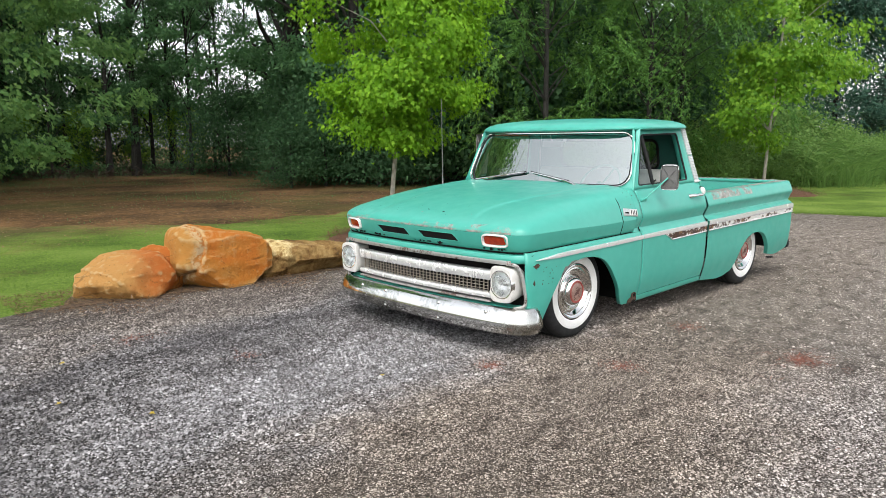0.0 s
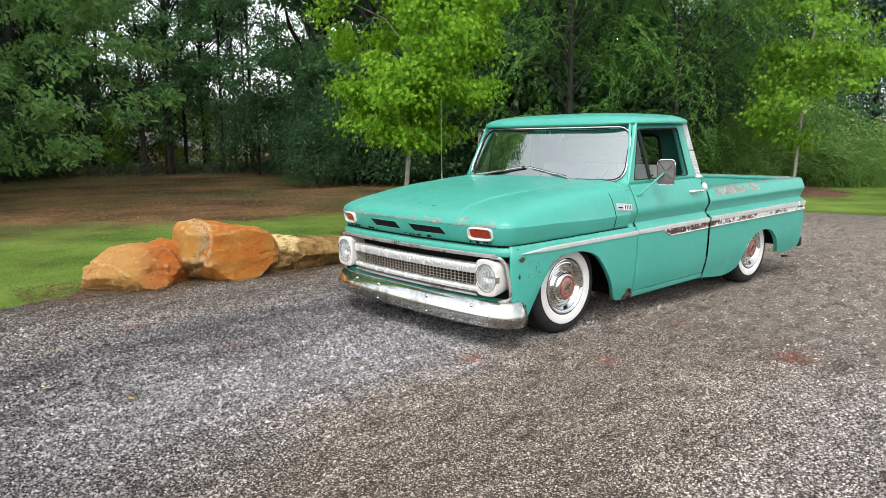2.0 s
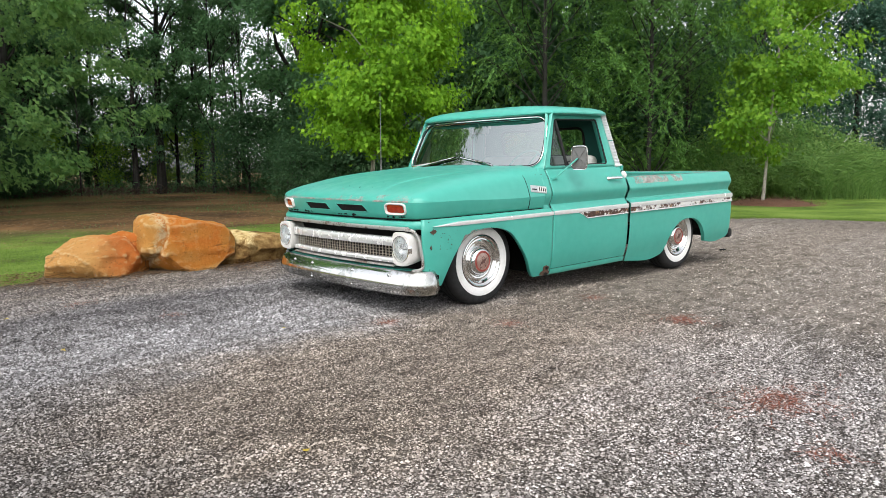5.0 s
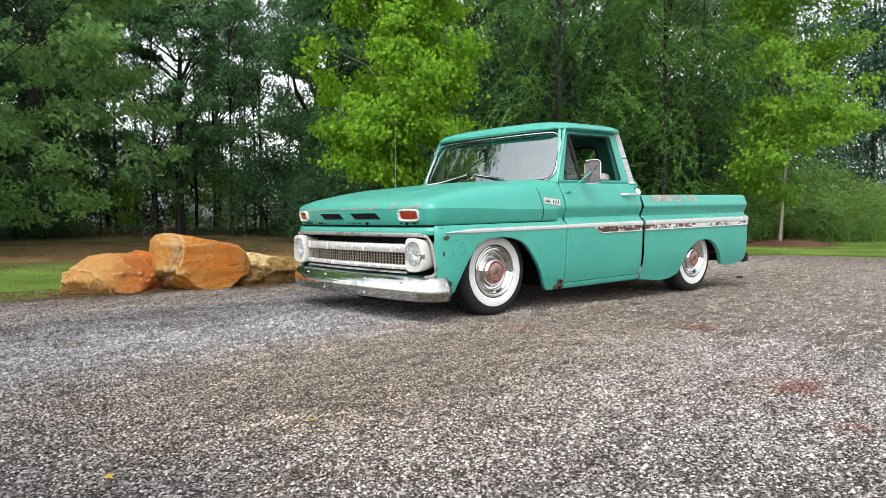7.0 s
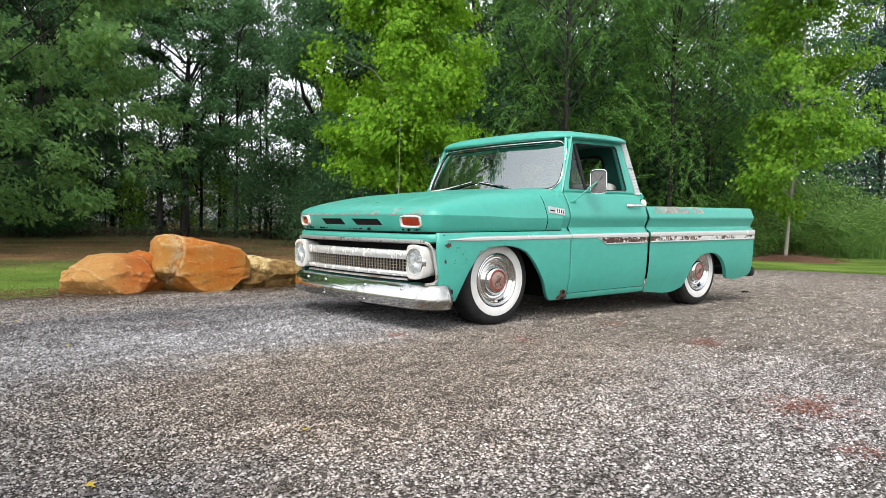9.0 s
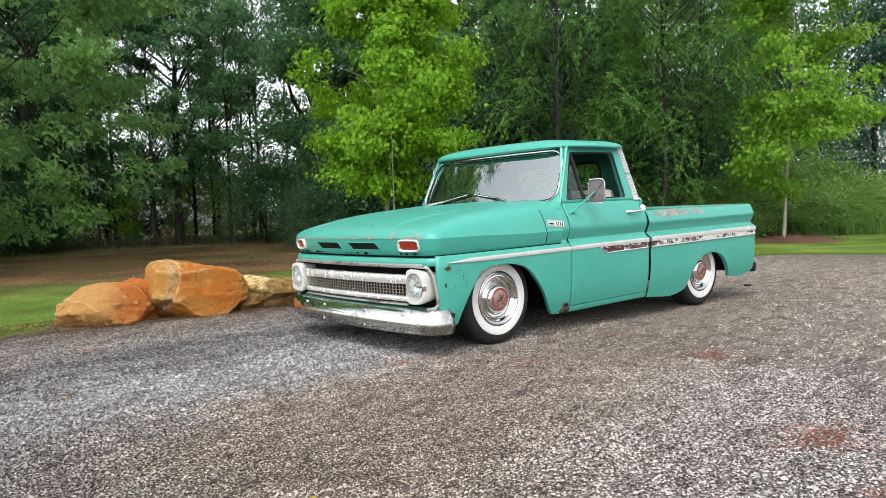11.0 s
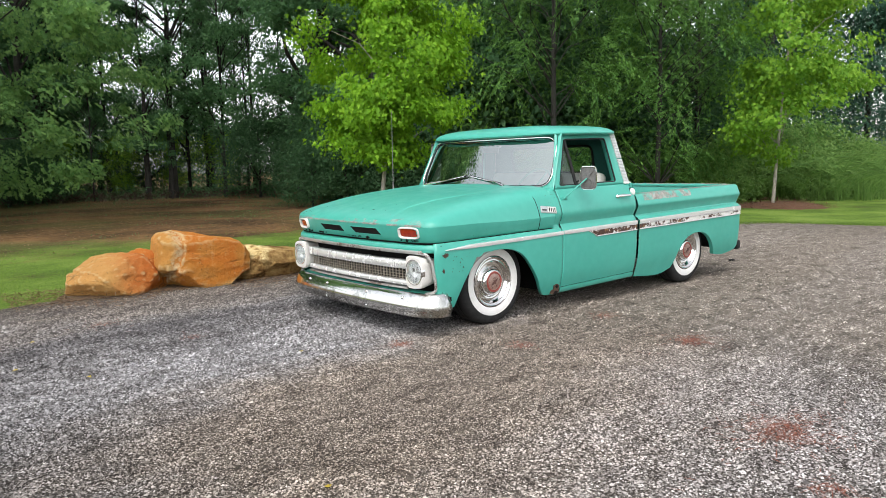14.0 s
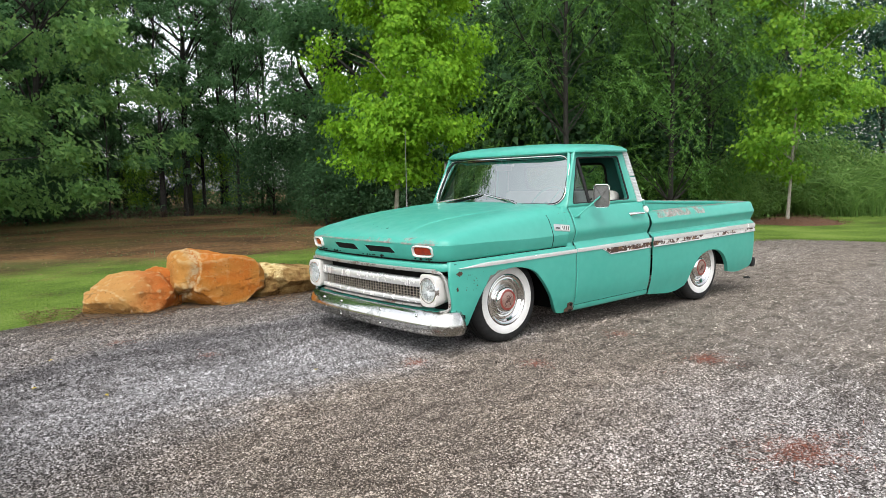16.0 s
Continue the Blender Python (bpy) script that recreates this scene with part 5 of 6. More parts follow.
# Pickup bed.
ARCH_R = curve_of([-3.92, -3.89, -3.84, -3.75, -3.40, -3.363, -3.326, -3.23, -3.09, -2.96, -2.83, -2.715, -2.61, -2.53, -2.50, -1.8],
                  [0.40, 0.30, 0.235, 0.207, 0.205, 0.215, 0.275, 0.395, 0.475, 0.492, 0.478, 0.43, 0.325, 0.16, 0.15, 0.155])
bed_side = curve_of([0.90, 0.955, 0.965], [0.985, 0.952, 0.94])
for s in (1, -1):
    rows = []
    for x in np.linspace(BED_X0, BED_X1, 120):
        z0 = ARCH_R(x)
        end = max(0.0, (x - BED_X1 - 0.0) / 0.05)
        tuck = 0.015 * max(0.0, 1 - end) ** 2
        row = [(x, side(z0) - 0.04 - tuck, z0)]
        for z in [z0 + (0.6 - z0) * k / 7 for k in range(8)] + [0.65, 0.7, 0.722, 0.735, 0.745, 0.76, 0.775, 0.8, 0.825, 0.838, 0.845, 0.852, 0.868, 0.885, 0.91, 0.935]:
            row.append((x, side(z) - tuck - 0.01 * max(0, (z - 0.85) / 0.085), z))
        row += [(x, 0.968 - tuck, 0.95), (x, 0.95 - tuck, 0.957), (x, 0.86, 0.957), (x, 0.848, 0.95), (x, 0.846, 0.90), (x, 0.80, 0.885), (x, 0.80, 0.5)]
        rows.append(row)
    bm = sheet(rows)
    bed = body("bed_side", bm if s > 0 else mirror_y(bm), PAINT, "teal bed side with paint worn off the rail")
    rows = [[(x, side(0.892) - 0.0035, 0.892), (x, side(0.92) - 0.0068, 0.92), (x, side(0.935) - 0.0085, 0.935), (x, 0.9695, 0.9515), (x, 0.95, 0.9585), (x, 0.90, 0.9585)] for x in np.linspace(-2.0, -2.85, 16)]
    bm = sheet(rows)
    body("worn_rail", bm if s > 0 else mirror_y(bm), CHIPPED, "paint worn to pinkish primer", parent=bed)
    bm = sheet([[(x, 0.796, 0.51), (x, 0.796, 0.70), (x, 0.796, 0.878)] for x in np.linspace(BED_X0 - 0.05, BED_X1 + 0.05, 12)])
    body("bed_inner_side", bm if s > 0 else mirror_y(bm), CHIPPED, "scraped inner bed side", parent=bed)
    rows = [[(x, 0.95, 0.959), (x, 0.862, 0.959)] for x in (-2.1, -2.8, -3.4, -3.87)]
    bm = sheet(rows)
    body("rail_top", bm if s > 0 else mirror_y(bm), CHIPPED, "scraped rail top", parent=bed)
body("bed_floor", box(BED_X1, BED_X0, -0.82, 0.82, 0.47, 0.5), RUST, "rusty bed floor")
body("bed_front", join(box(BED_X0 - 0.03, BED_X0, -0.9, 0.9, 0.3, 0.93, 0.006), box(BED_X0 - 0.04, BED_X0, -0.9, 0.9, 0.92, 0.95, 0.01)), CHIPPED, "scraped bed front panel")
gate = body("tailgate", join(box(BED_X1 - 0.02, BED_X1 + 0.03, -0.83, 0.83, 0.45, 0.94, 0.01), box(BED_X1 - 0.025, BED_X1 + 0.04, -0.84, 0.84, 0.92, 0.957, 0.012)), PAINT, "teal tailgate with worn top edge")
body("gate_top", box(BED_X1 - 0.02, BED_X1 + 0.035, -0.82, 0.82, 0.955, 0.9605), CHIPPED, parent=gate)
# Under the body.
body("chassis", join(box(-3.9, 0.6, -0.45, -0.35, 0.2, 0.32), box(-3.9, 0.6, 0.35, 0.45, 0.2, 0.32), box(-3.75, -2.2, -0.8, 0.8, 0.33, 0.47)), DARK, "black chassis")
body("rear_bumper", join(box(-4.045, -3.95, -0.945, 0.945, 0.19, 0.3, 0.03, 3), box(-4.06, -3.8, 0.4, 0.5, 0.24, 0.31), box(-4.06, -3.8, -0.5, -0.4, 0.24, 0.31)), RUBBER, "black rear bumper")
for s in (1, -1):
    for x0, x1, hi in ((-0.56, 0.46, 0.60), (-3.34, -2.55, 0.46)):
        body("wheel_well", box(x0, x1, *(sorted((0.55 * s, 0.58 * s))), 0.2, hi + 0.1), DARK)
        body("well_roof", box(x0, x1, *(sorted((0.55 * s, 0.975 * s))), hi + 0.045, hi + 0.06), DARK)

# Wheels.
def wheel(x, s, hub_y):
    R, grow = 0.348, 1.024
    at = Matrix.Translation((x, (hub_y - 0.03) * s, R * grow + 0.001)) @ (Matrix.Identity(4) if s > 0 else Matrix.Rotation(math.pi, 4, "Z")) @ Matrix.Diagonal((grow, 1, grow, 1))
    tyre = part("tyre", lathe([(0.20, -0.19), (0.25, -0.2), (0.30, -0.195), (0.33, -0.18), (0.344, -0.155), (R, -0.11), (R, -0.07), (0.344, -0.02), (0.332, 0.008), (0.31, 0.022), (0.285, 0.027), (0.272, 0.026), (0.265, 0.018), (0.2, 0.0)], 64, at), RUBBER, truck, "black tyre with a wide white wall")
    part("whitewall", lathe([(0.273, 0.0255), (0.268, 0.0295), (0.24, 0.031), (0.215, 0.026), (0.206, 0.018), (0.203, 0.0)], 64, at), WHITEWALL, tyre, "clean white sidewall ring")
    for k in range(3):
        r = R - 0.0005
        part("tread_groove", lathe([(r + 0.0012, -0.135 + k * 0.045), (r + 0.0012, -0.128 + k * 0.045)], 64, at), DARK, tyre)
    part("rim_gap", lathe([(0.2075, 0.0), (0.2075, 0.0215), (0.204, 0.0235)], 64, at), DARK, tyre)
    rim = part("rim", lathe([(0.206, 0.012), (0.204, 0.022), (0.196, 0.025), (0.19, 0.018), (0.178, 0.012), (0.17, 0.014), (0.162, 0.004), (0.15, -0.012), (0.142, -0.012), (0.136, -0.004), (0.126, -0.006), (0.118, -0.02), (0.108, -0.022)], 64, at), BRIGHT, truck, "chrome wheel trim")
    part("hubcap", lathe([(0.112, -0.022), (0.112, 0.0), (0.106, 0.018), (0.096, 0.03), (0.085, 0.036), (0.076, 0.037)], 48, at), BRIGHT, rim, "chrome hubcap")
    part("red_ring", lathe([(0.084, 0.036), (0.08, 0.041), (0.072, 0.042), (0.066, 0.038)], 48, at), RED_RING, rim, "faded red ring")
    part("cap_centre", lathe([(0.068, 0.036), (0.06, 0.039), (0.04, 0.042), (0.001, 0.043)], 48, at), CAP_CENTRE, rim, "pinkish worn cap centre")
    for w, h in ((0.086, 0.009), (0.012, 0.04), (0.056, 0.02)):
        bm = box(-w / 2, w / 2, 0.036, 0.0462 + 0.02 * (0.016 - h) if h < 0.04 else 0.0462, -h / 2, h / 2, 0.002, 1)
        bm.transform(at @ Matrix.Rotation(radians(35), 4, "Y"))
        part("cap_mark", bm, CAP_MARK, rim)
    part("brake_drum", lathe([(0.001, -0.1), (0.19, -0.1), (0.2, -0.06), (0.2, -0.03)], 32, at), DARK, rim)


for s in (1, -1):
    wheel(0.0, s, 0.915)
    wheel(-2.92, s, 0.905)

# ---- the row of boulders ----
def boulder(label, centre, size, turn, seed, material, faces, rough=0.05, groove=None, hard=0.9, square=5.0):
    """A weathered block: a rounded box cut by faces of (direction, distance), with a rounded step where groove is given, then roughened."""
    bm = bmesh.new()
    bmesh.ops.create_icosphere(bm, subdivisions=6, radius=1.0)
    planes = [(Vector(n).normalized(), d) for n, d in faces]
    shift = Vector((seed * 3.1, 0, 0))
    for v in bm.verts:
        p = v.co.copy()
        p *= 0.2 + 0.8 / (abs(p.x) ** square + abs(p.y) ** square + abs(p.z) ** square) ** (1 / square)
        for n, d in planes:
            over = p.dot(n) - d
            if over > 0:
                p -= n * over * hard
        up = p.normalized()
        if groove:
            gx, slope, deep, step = groove
            at = p.x - gx + slope * p.z - 0.07 * noise.noise((p.z * 2.3, p.y * 2.0, 5.0))
            p -= up * (deep * math.exp(-(at / 0.05) ** 2) + step * max(0.0, min(1.0, -at / 0.1)))
        q = p * 1.2 + shift
        p += up * rough * (0.9 * noise.fractal(q, 1.0, 2.1, 4) + 1.3 * (noise.voronoi(q * 1.9)[0][0] - 0.35) + 0.22 * (noise.voronoi(q * 5.0)[0][0] - 0.35) + 0.3 * noise.noise(Vector((q.x * 2.0, q.y * 2.0, q.z * 6.0))) + 0.3 * noise.noise(q * 5.0) + 0.15 * noise.noise(q * 13.0))
        v.co = Vector((p.x * size[0] / 2, p.y * size[1] / 2, p.z * size[2] / 2))
    bm.transform(Matrix.Translation(centre) @ Matrix.Rotation(radians(turn), 4, "Z"))
    return tagged(link_mesh("boulder", bm, material, 60), label, "boulder", "boulders beside the gravel")


boulder("low tan and orange sandstone boulder with a tapering end", (1.83, -3.08, 0.11), (0.86, 0.66, 0.60), 14, 4, TAN_ROCK,
        [((0.1, 0.92, 0.4), 0.78), ((0.72, 0.35, -0.62), 0.5), ((0.1, 0.1, 0.98), 0.84), ((0.62, 0.15, 0.78), 0.62), ((0.9, 0.4, 0.1), 0.8), ((-0.55, 0.45, -0.7), 0.8)], 0.09, (0.42, -0.5, 0.02, -0.05), 0.85, 3.2)
boulder("small reddish sandstone boulder between two others", (1.46, -3.22, 0.12), (0.42, 0.5, 0.62), 20, 9, RED_ROCK, [((0.45, 0.3, 0.8), 0.7), ((0.1, 0.95, 0.2), 0.8)], 0.07, None, 0.85, 3.0)
boulder("big blocky orange sandstone boulder with a flat front", (0.86, -2.98, 0.255), (1.03, 0.80, 0.80), 2, 2, ROCK,
        [((-0.06, 0.98, 0.16), 0.7), ((-0.27, 0.05, 0.957), 0.75), ((0.85, 0.5, 0.0), 0.98), ((0.0, 0.62, 0.78), 0.9), ((-0.8, 0.2, 0.55), 1.0), ((0.5, 0.25, 0.83), 1.08), ((0.72, 0.25, -0.65), 0.8), ((-0.62, 0.3, -0.72), 0.95), ((-0.75, 0.62, 0.1), 1.05)], 0.07, (0.78, 0.14, 0.15, 0.07), 0.95, 6.0)
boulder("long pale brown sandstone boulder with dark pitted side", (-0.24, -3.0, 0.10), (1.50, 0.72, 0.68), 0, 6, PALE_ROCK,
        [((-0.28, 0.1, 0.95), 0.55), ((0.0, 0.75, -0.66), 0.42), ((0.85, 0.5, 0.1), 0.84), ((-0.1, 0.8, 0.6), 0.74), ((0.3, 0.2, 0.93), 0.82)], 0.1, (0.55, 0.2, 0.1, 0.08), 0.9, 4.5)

# Bare soil and litter round the boulders.
BED = [(2.48, -2.88), (2.36, -3.2), (2.05, -3.55), (1.5, -3.85), (0.2, -3.7), (-1.2, -3.5), (-1.6, -2.8), (-0.4, -2.76), (0.5, -2.76), (1.4, -2.78), (2.2, -2.84)]
flat("soil_bed", wavy(BED, 0.16, 8, 0.12), 0.006, MULCH_SOIL, "brown soil and litter round the boulders", "soil")

# ---- trees and woods ----
MAPLE_SHAPE = [(0, 0.02), (0.02, 0.4), (0.28, 0.24), (0.42, 0.56), (0.52, 0.2), (1.0, 0.0)]
OAK_SHAPE = [(0, 0.0), (0.28, 0.2), (0.42, 0.08), (0.7, 0.28), (1.0, 0.0)]
PLAIN_SHAPE = [(0, 0.0), (0.4, 0.27), (1.0, 0.0)]
FINE_SHAPE = [(0, 0.0), (0.4, 0.15), (1.0, 0.0)]


def leaf_points(half):
    pts = half + [(x, -y) for x, y in half[-2:0:-1]] if half[0][1] == 0 else half + [(x, -y) for x, y in half[-2::-1]]
    return np.array([(x, y, 0.35 * abs(y) - 0.12 * x * x) for x, y in pts])


def many(name, shape, places, along, up, sizes, material):
    """One mesh of many small flat pieces, each one face."""
    n, k = len(places), len(shape)
    d = along / np.linalg.norm(along, axis=1, keepdims=True)
    b = np.cross(up, d)
    b /= np.linalg.norm(b, axis=1, keepdims=True) + 1e-9
    c = np.cross(d, b)
    co = places[:, None] + sizes[:, None, None] * (shape[None, :, :1] * d[:, None] + shape[None, :, 1:2] * b[:, None] + shape[None, :, 2:] * c[:, None])
    me = bpy.data.meshes.new(name)
    me.vertices.add(n * k)
    me.vertices.foreach_set("co", co.astype(np.float32).ravel())
    me.loops.add(n * k)
    me.loops.foreach_set("vertex_index", np.arange(n * k, dtype=np.int32))
    me.polygons.add(n)
    me.polygons.foreach_set("loop_start", np.arange(0, n * k, k, dtype=np.int32))
    me.update(calc_edges=True)
    me.materials.append(material)
    return me


def tree(name, label, spot, height, trunk_r, low, radius, clusters, per, size, half, leaf, bark, seed, spread=0.45, droop=0.5, shell=0.4, category="tree", group="", lean=(0, 0), forks=14, wild=0.3, limb=0.42, sprays=0, boughs=0, bough=0.6, flatten=0.38, face=0.45):
    """A tapered trunk with limbs to clumps of leaves. radius(f): the crown's reach at a share f of its height."""
    rng = np.random.default_rng(seed)
    f = rng.random(clusters) ** 0.85
    ang = rng.random(clusters) * 2 * math.pi
    wob = 1 + wild * np.sin(ang * 2 + seed) * np.sin(f * 7 + seed) + wild * 0.6 * (rng.random(clusters) - 0.5)
    r = np.array([radius(v) for v in f]) * wob * rng.random(clusters) ** shell
    z = low + f * (height - low)
    centre = np.stack([r * np.cos(ang) + lean[0] * z / height, r * np.sin(ang) + lean[1] * z / height, z], 1)
    if boughs:
        # clusters gather on flat boughs, with gaps between
        centre = centre[rng.integers(0, boughs, clusters)] + rng.normal(0, 1, (clusters, 3)) * np.array((bough, bough, bough * flatten))
        centre[:, 2] = np.clip(centre[:, 2], low * 0.85, height)
        r = np.hypot(centre[:, 0] - lean[0] * centre[:, 2] / height, centre[:, 1] - lean[1] * centre[:, 2] / height)
        centre[:, 2] -= 0.05 * bough * r
    # trunk and limbs
    heights = np.linspace(0, height * 0.93, 9)
    wander = rng.normal(0, trunk_r * 0.5, (9, 2)) * np.linspace(0, 1.5, 9)[:, None]
    line = [(lean[0] * h / height + wander[i, 0], lean[1] * h / height + wander[i, 1], h - 0.03) for i, h in enumerate(heights)]
    bm = tube(line, [trunk_r * (1.25 if i == 0 else 1.0) * max(0.1, (1 - h / height)) ** 0.8 for i, h in enumerate(heights)], 10)
    pieces = [bm]
    for i in rng.permutation(clusters)[:forks]:
        c = centre[i]
        h = max(low * 0.97, c[2] - 0.55 * r[i] - 0.1 * height * rng.random())
        h = min(h, height * 0.85)
        a = np.array((lean[0] * h / height, lean[1] * h / height, h))
        m = a + (c - a) * 0.5 + np.array((*rng.normal(0, 0.08 * r[i], 2), 0.1 * r[i]))
        rr = trunk_r * limb * (1 - h / height) ** 0.7 + 0.006
        pieces.append(tube([a, m, c], [rr, rr * 0.65, rr * 0.2], 6))
    bm = join(*pieces)
    root = tagged(new(name), label, category, group)
    part("trunk", bm, bark, root)
    # leaves
    n = clusters * per
    own = np.repeat(np.arange(clusters), per)
    off = rng.normal(0, 1, (n, 3)) * np.array((spread, spread, spread * 0.55))
    p = centre[own] + off * (0.6 + 0.8 * rng.random(clusters))[own][:, None]
    out = p - np.array((0, 0, 1)) * p[:, 2:] - np.stack([lean[0] * p[:, 2] / height, lean[1] * p[:, 2] / height, 0 * p[:, 2]], 1)
    out /= np.linalg.norm(out, axis=1, keepdims=True) + 1e-6
    along = out * 0.6 + rng.normal(0, 0.6, (n, 3)) + np.array((0, 0, -droop))
    up = rng.normal(0, 0.55, (n, 3)) + out * face + np.array((0, 0, 1.15 - 0.55 * face))
    if sprays:
        # leaves in two ranks along drooping twigs
        twig = own * sprays + rng.integers(0, sprays, n)
        m = clusters * sprays
        way = np.repeat(out[::per], sprays, 0)[:m] * 0.8 + rng.normal(0, 0.55, (m, 3)) + np.array((0, 0, -0.25))
        way /= np.linalg.norm(way, axis=1, keepdims=True)
        start = np.repeat(centre, sprays, 0) + rng.normal(0, spread * 0.6, (m, 3))
        u = rng.random(n)
        p = start[twig] + way[twig] * (u * 0.85)[:, None] + np.array((0, 0, -0.3)) * (u * u)[:, None] + rng.normal(0, 0.012, (n, 3))
        flank = np.cross(way, (0, 0, 1.0))[twig] * np.where(rng.random(n) > 0.5, 1.0, -1.0)[:, None]
        along = way[twig] * 0.55 + flank * 0.85 + np.array((0, 0, -0.3)) + rng.normal(0, 0.12, (n, 3))
        up = rng.normal(0, 0.2, (n, 3)) + np.array((0, 0, 1.0))
    keep = p[:, 2] > 0.05
    me = many("crown", leaf_points(half), p[keep], along[keep], up[keep], (size * (0.65 + 0.7 * rng.random(n)))[keep], leaf)
    crown = new("crown", me)
    crown.parent = root
    root.matrix_basis = Matrix.Translation((*spot, 0))
    return root


def mulch_ring(spot, r, seed):
    rng = np.random.default_rng(seed)
    rows = []
    for q in (0.02, 0.3, 0.6, 0.85, 1.0):
        rows.append([(spot[0] + r * q * (1 + 0.1 * math.sin(3 * a + seed)) * math.cos(a), spot[1] + r * q * (1 + 0.1 * math.sin(2 * a)) * math.sin(a), 0.16 * (1 - q * q) - 0.015 + 0.03 * noise.noise((3 * math.cos(a) * q, 3 * math.sin(a) * q, seed))) for a in (2 * math.pi * j / 40 for j in range(40))])
    ob = tagged(link_mesh("mulch_ring", sheet(rows, closed=True), MULCH, 60), "ring of reddish pine straw round a young tree", "mulch")
    n = 2600
    a, q = rng.random(n) * 2 * math.pi, np.sqrt(rng.random(n)) * 1.08
    p = np.stack([spot[0] + r * q * np.cos(a), spot[1] + r * q * np.sin(a), np.maximum(0.16 * (1 - q * q), 0) + 0.004], 1)
    straw = new("straw", many("straw", leaf_points([(0, 0.0), (0.5, 0.03), (1.0, 0.0)]), p, np.stack([rng.normal(0, 1, n), rng.normal(0, 1, n), rng.normal(0, 0.25, n)], 1), np.tile((0.0, 0, 1), (n, 1)), 0.12 + 0.12 * rng.random(n), MULCH))
    straw.parent = ob
    tagged(straw, kind="stuff")
    return ob


ball = lambda R, peak=0.4: (lambda f: R * max(0.05, (1 - abs((f - peak) / (peak if f < peak else 1 - peak)) ** 2.2)) ** 0.6)

tree("maple_tree", "young maple with bright yellow-green leaves and a slim pale trunk", (-2.85, -4.70), 4.85, 0.042, 1.42, ball(1.2, 0.42), 200, 180, 0.064, MAPLE_SHAPE, MAPLE_LEAF, PALE_BARK, 11, 0.14, 1.0, 0.4, group="young maples", forks=34, limb=0.22, lean=(-0.3, 0.29), boughs=95, bough=0.17, flatten=0.8, face=0.8)
mulch_ring((-2.85, -4.70), 0.95, 2)
tree("maple_tree", "young green maple with a slim pale trunk beside tall grass", (-15.95, -4.2), 9.2, 0.043, 1.35, ball(1.6, 0.4), 240, 100, 0.105, MAPLE_SHAPE, YOUNG_LEAF, PALE_BARK, 12, 0.24, 0.8, 0.4, group="young maples", lean=(-0.2, 0.45), forks=30, limb=0.2, boughs=80, bough=0.28, flatten=0.8, face=0.8)
mulch_ring((-16.4, -4.2), 1.35, 5)
tree("oak_tree", "spreading oak with low hanging branches of lobed leaves", (3.0, -19.0), 17.0, 0.26, 0.9, ball(7.3, 0.22), 860, 92, 0.185, OAK_SHAPE, OAK_LEAF, BARK, 21, 0.27, 0.4, 0.3, forks=24, limb=0.09, boughs=300, bough=0.5, lean=(-3.2, 1.6), face=1.0)

# feathery trees behind the truck
feather = tree("feathery_tree", "tall feathery green tree with drooping sprays", (-11.8, -8.6), 12.0, 0.09, 0.6, ball(3.0, 0.3), 330, 200, 0.105, FINE_SHAPE, FINE_LEAF, BARK, 31, 0.3, 0.25, 0.4, forks=60, group="feathery trees", limb=0.22, sprays=6, boughs=110, bough=0.42)
for x, y, s, a in ((-15.2, -7.4, 0.95, 130), (-19.5, -8.6, 1.05, 250)):
    copy_thing(feather, Matrix.Translation((x, y, 0)) @ Matrix.Rotation(radians(a), 4, "Z") @ Matrix.Diagonal((s, s, s, 1)))

# woods
wood_a = tree("woodland_tree", "tall dark green broadleaf tree of the woods", (-11.3, -21.9), 17.0, 0.36, 2.6, ball(4.2, 0.45), 170, 130, 0.22, PLAIN_SHAPE, WOOD_LEAF, BARK, 41, 0.4, 0.3, 0.4, forks=50, group="trees of the woods", lean=(-1.6, 0.3), boughs=62, bough=0.65, face=0.9)
wood_b = tree("woodland_tree", "slender dark green tree with a bare lower stem", (-8.6, -30.0), 15.0, 0.2, 3.0, ball(2.6, 0.5), 92, 170, 0.18, PLAIN_SHAPE, WOOD_LEAF, BARK, 43, 0.34, 0.3, 0.4, forks=36, group="trees of the woods", boughs=30, bough=0.5, face=0.9)
shrub = tree("undergrowth_bush", "green bush of the woodland edge, its leaf colour darkened for shade", (-6.8, -35.5), 3.0, 0.05, 0.15, ball(1.7, 0.35), 85, 115, 0.105, PLAIN_SHAPE, SHADE_LEAF, BARK, 45, 0.38, 0.2, 0.5, category="bush", wild=0.6, forks=14, group="bushes of the woods")
rng = random.Random(77)
wood_c = tree("woodland_tree", "thin-leaved woodland tree with the pale sky showing through", (-10.0, -31.5), 14.0, 0.09, 1.6, ball(2.8, 0.5), 60, 95, 0.165, PLAIN_SHAPE, WOOD_LEAF, BARK, 47, 0.3, 0.3, 0.45, forks=50, group="trees of the woods", boughs=20, bough=0.45)


def put(src, x, y, s, a):
    return copy_thing(src, Matrix.Translation((x, y, 0)) @ Matrix.Rotation(radians(a), 4, "Z") @ Matrix.Diagonal((s, s, s * rng.uniform(0.9, 1.12), 1)))


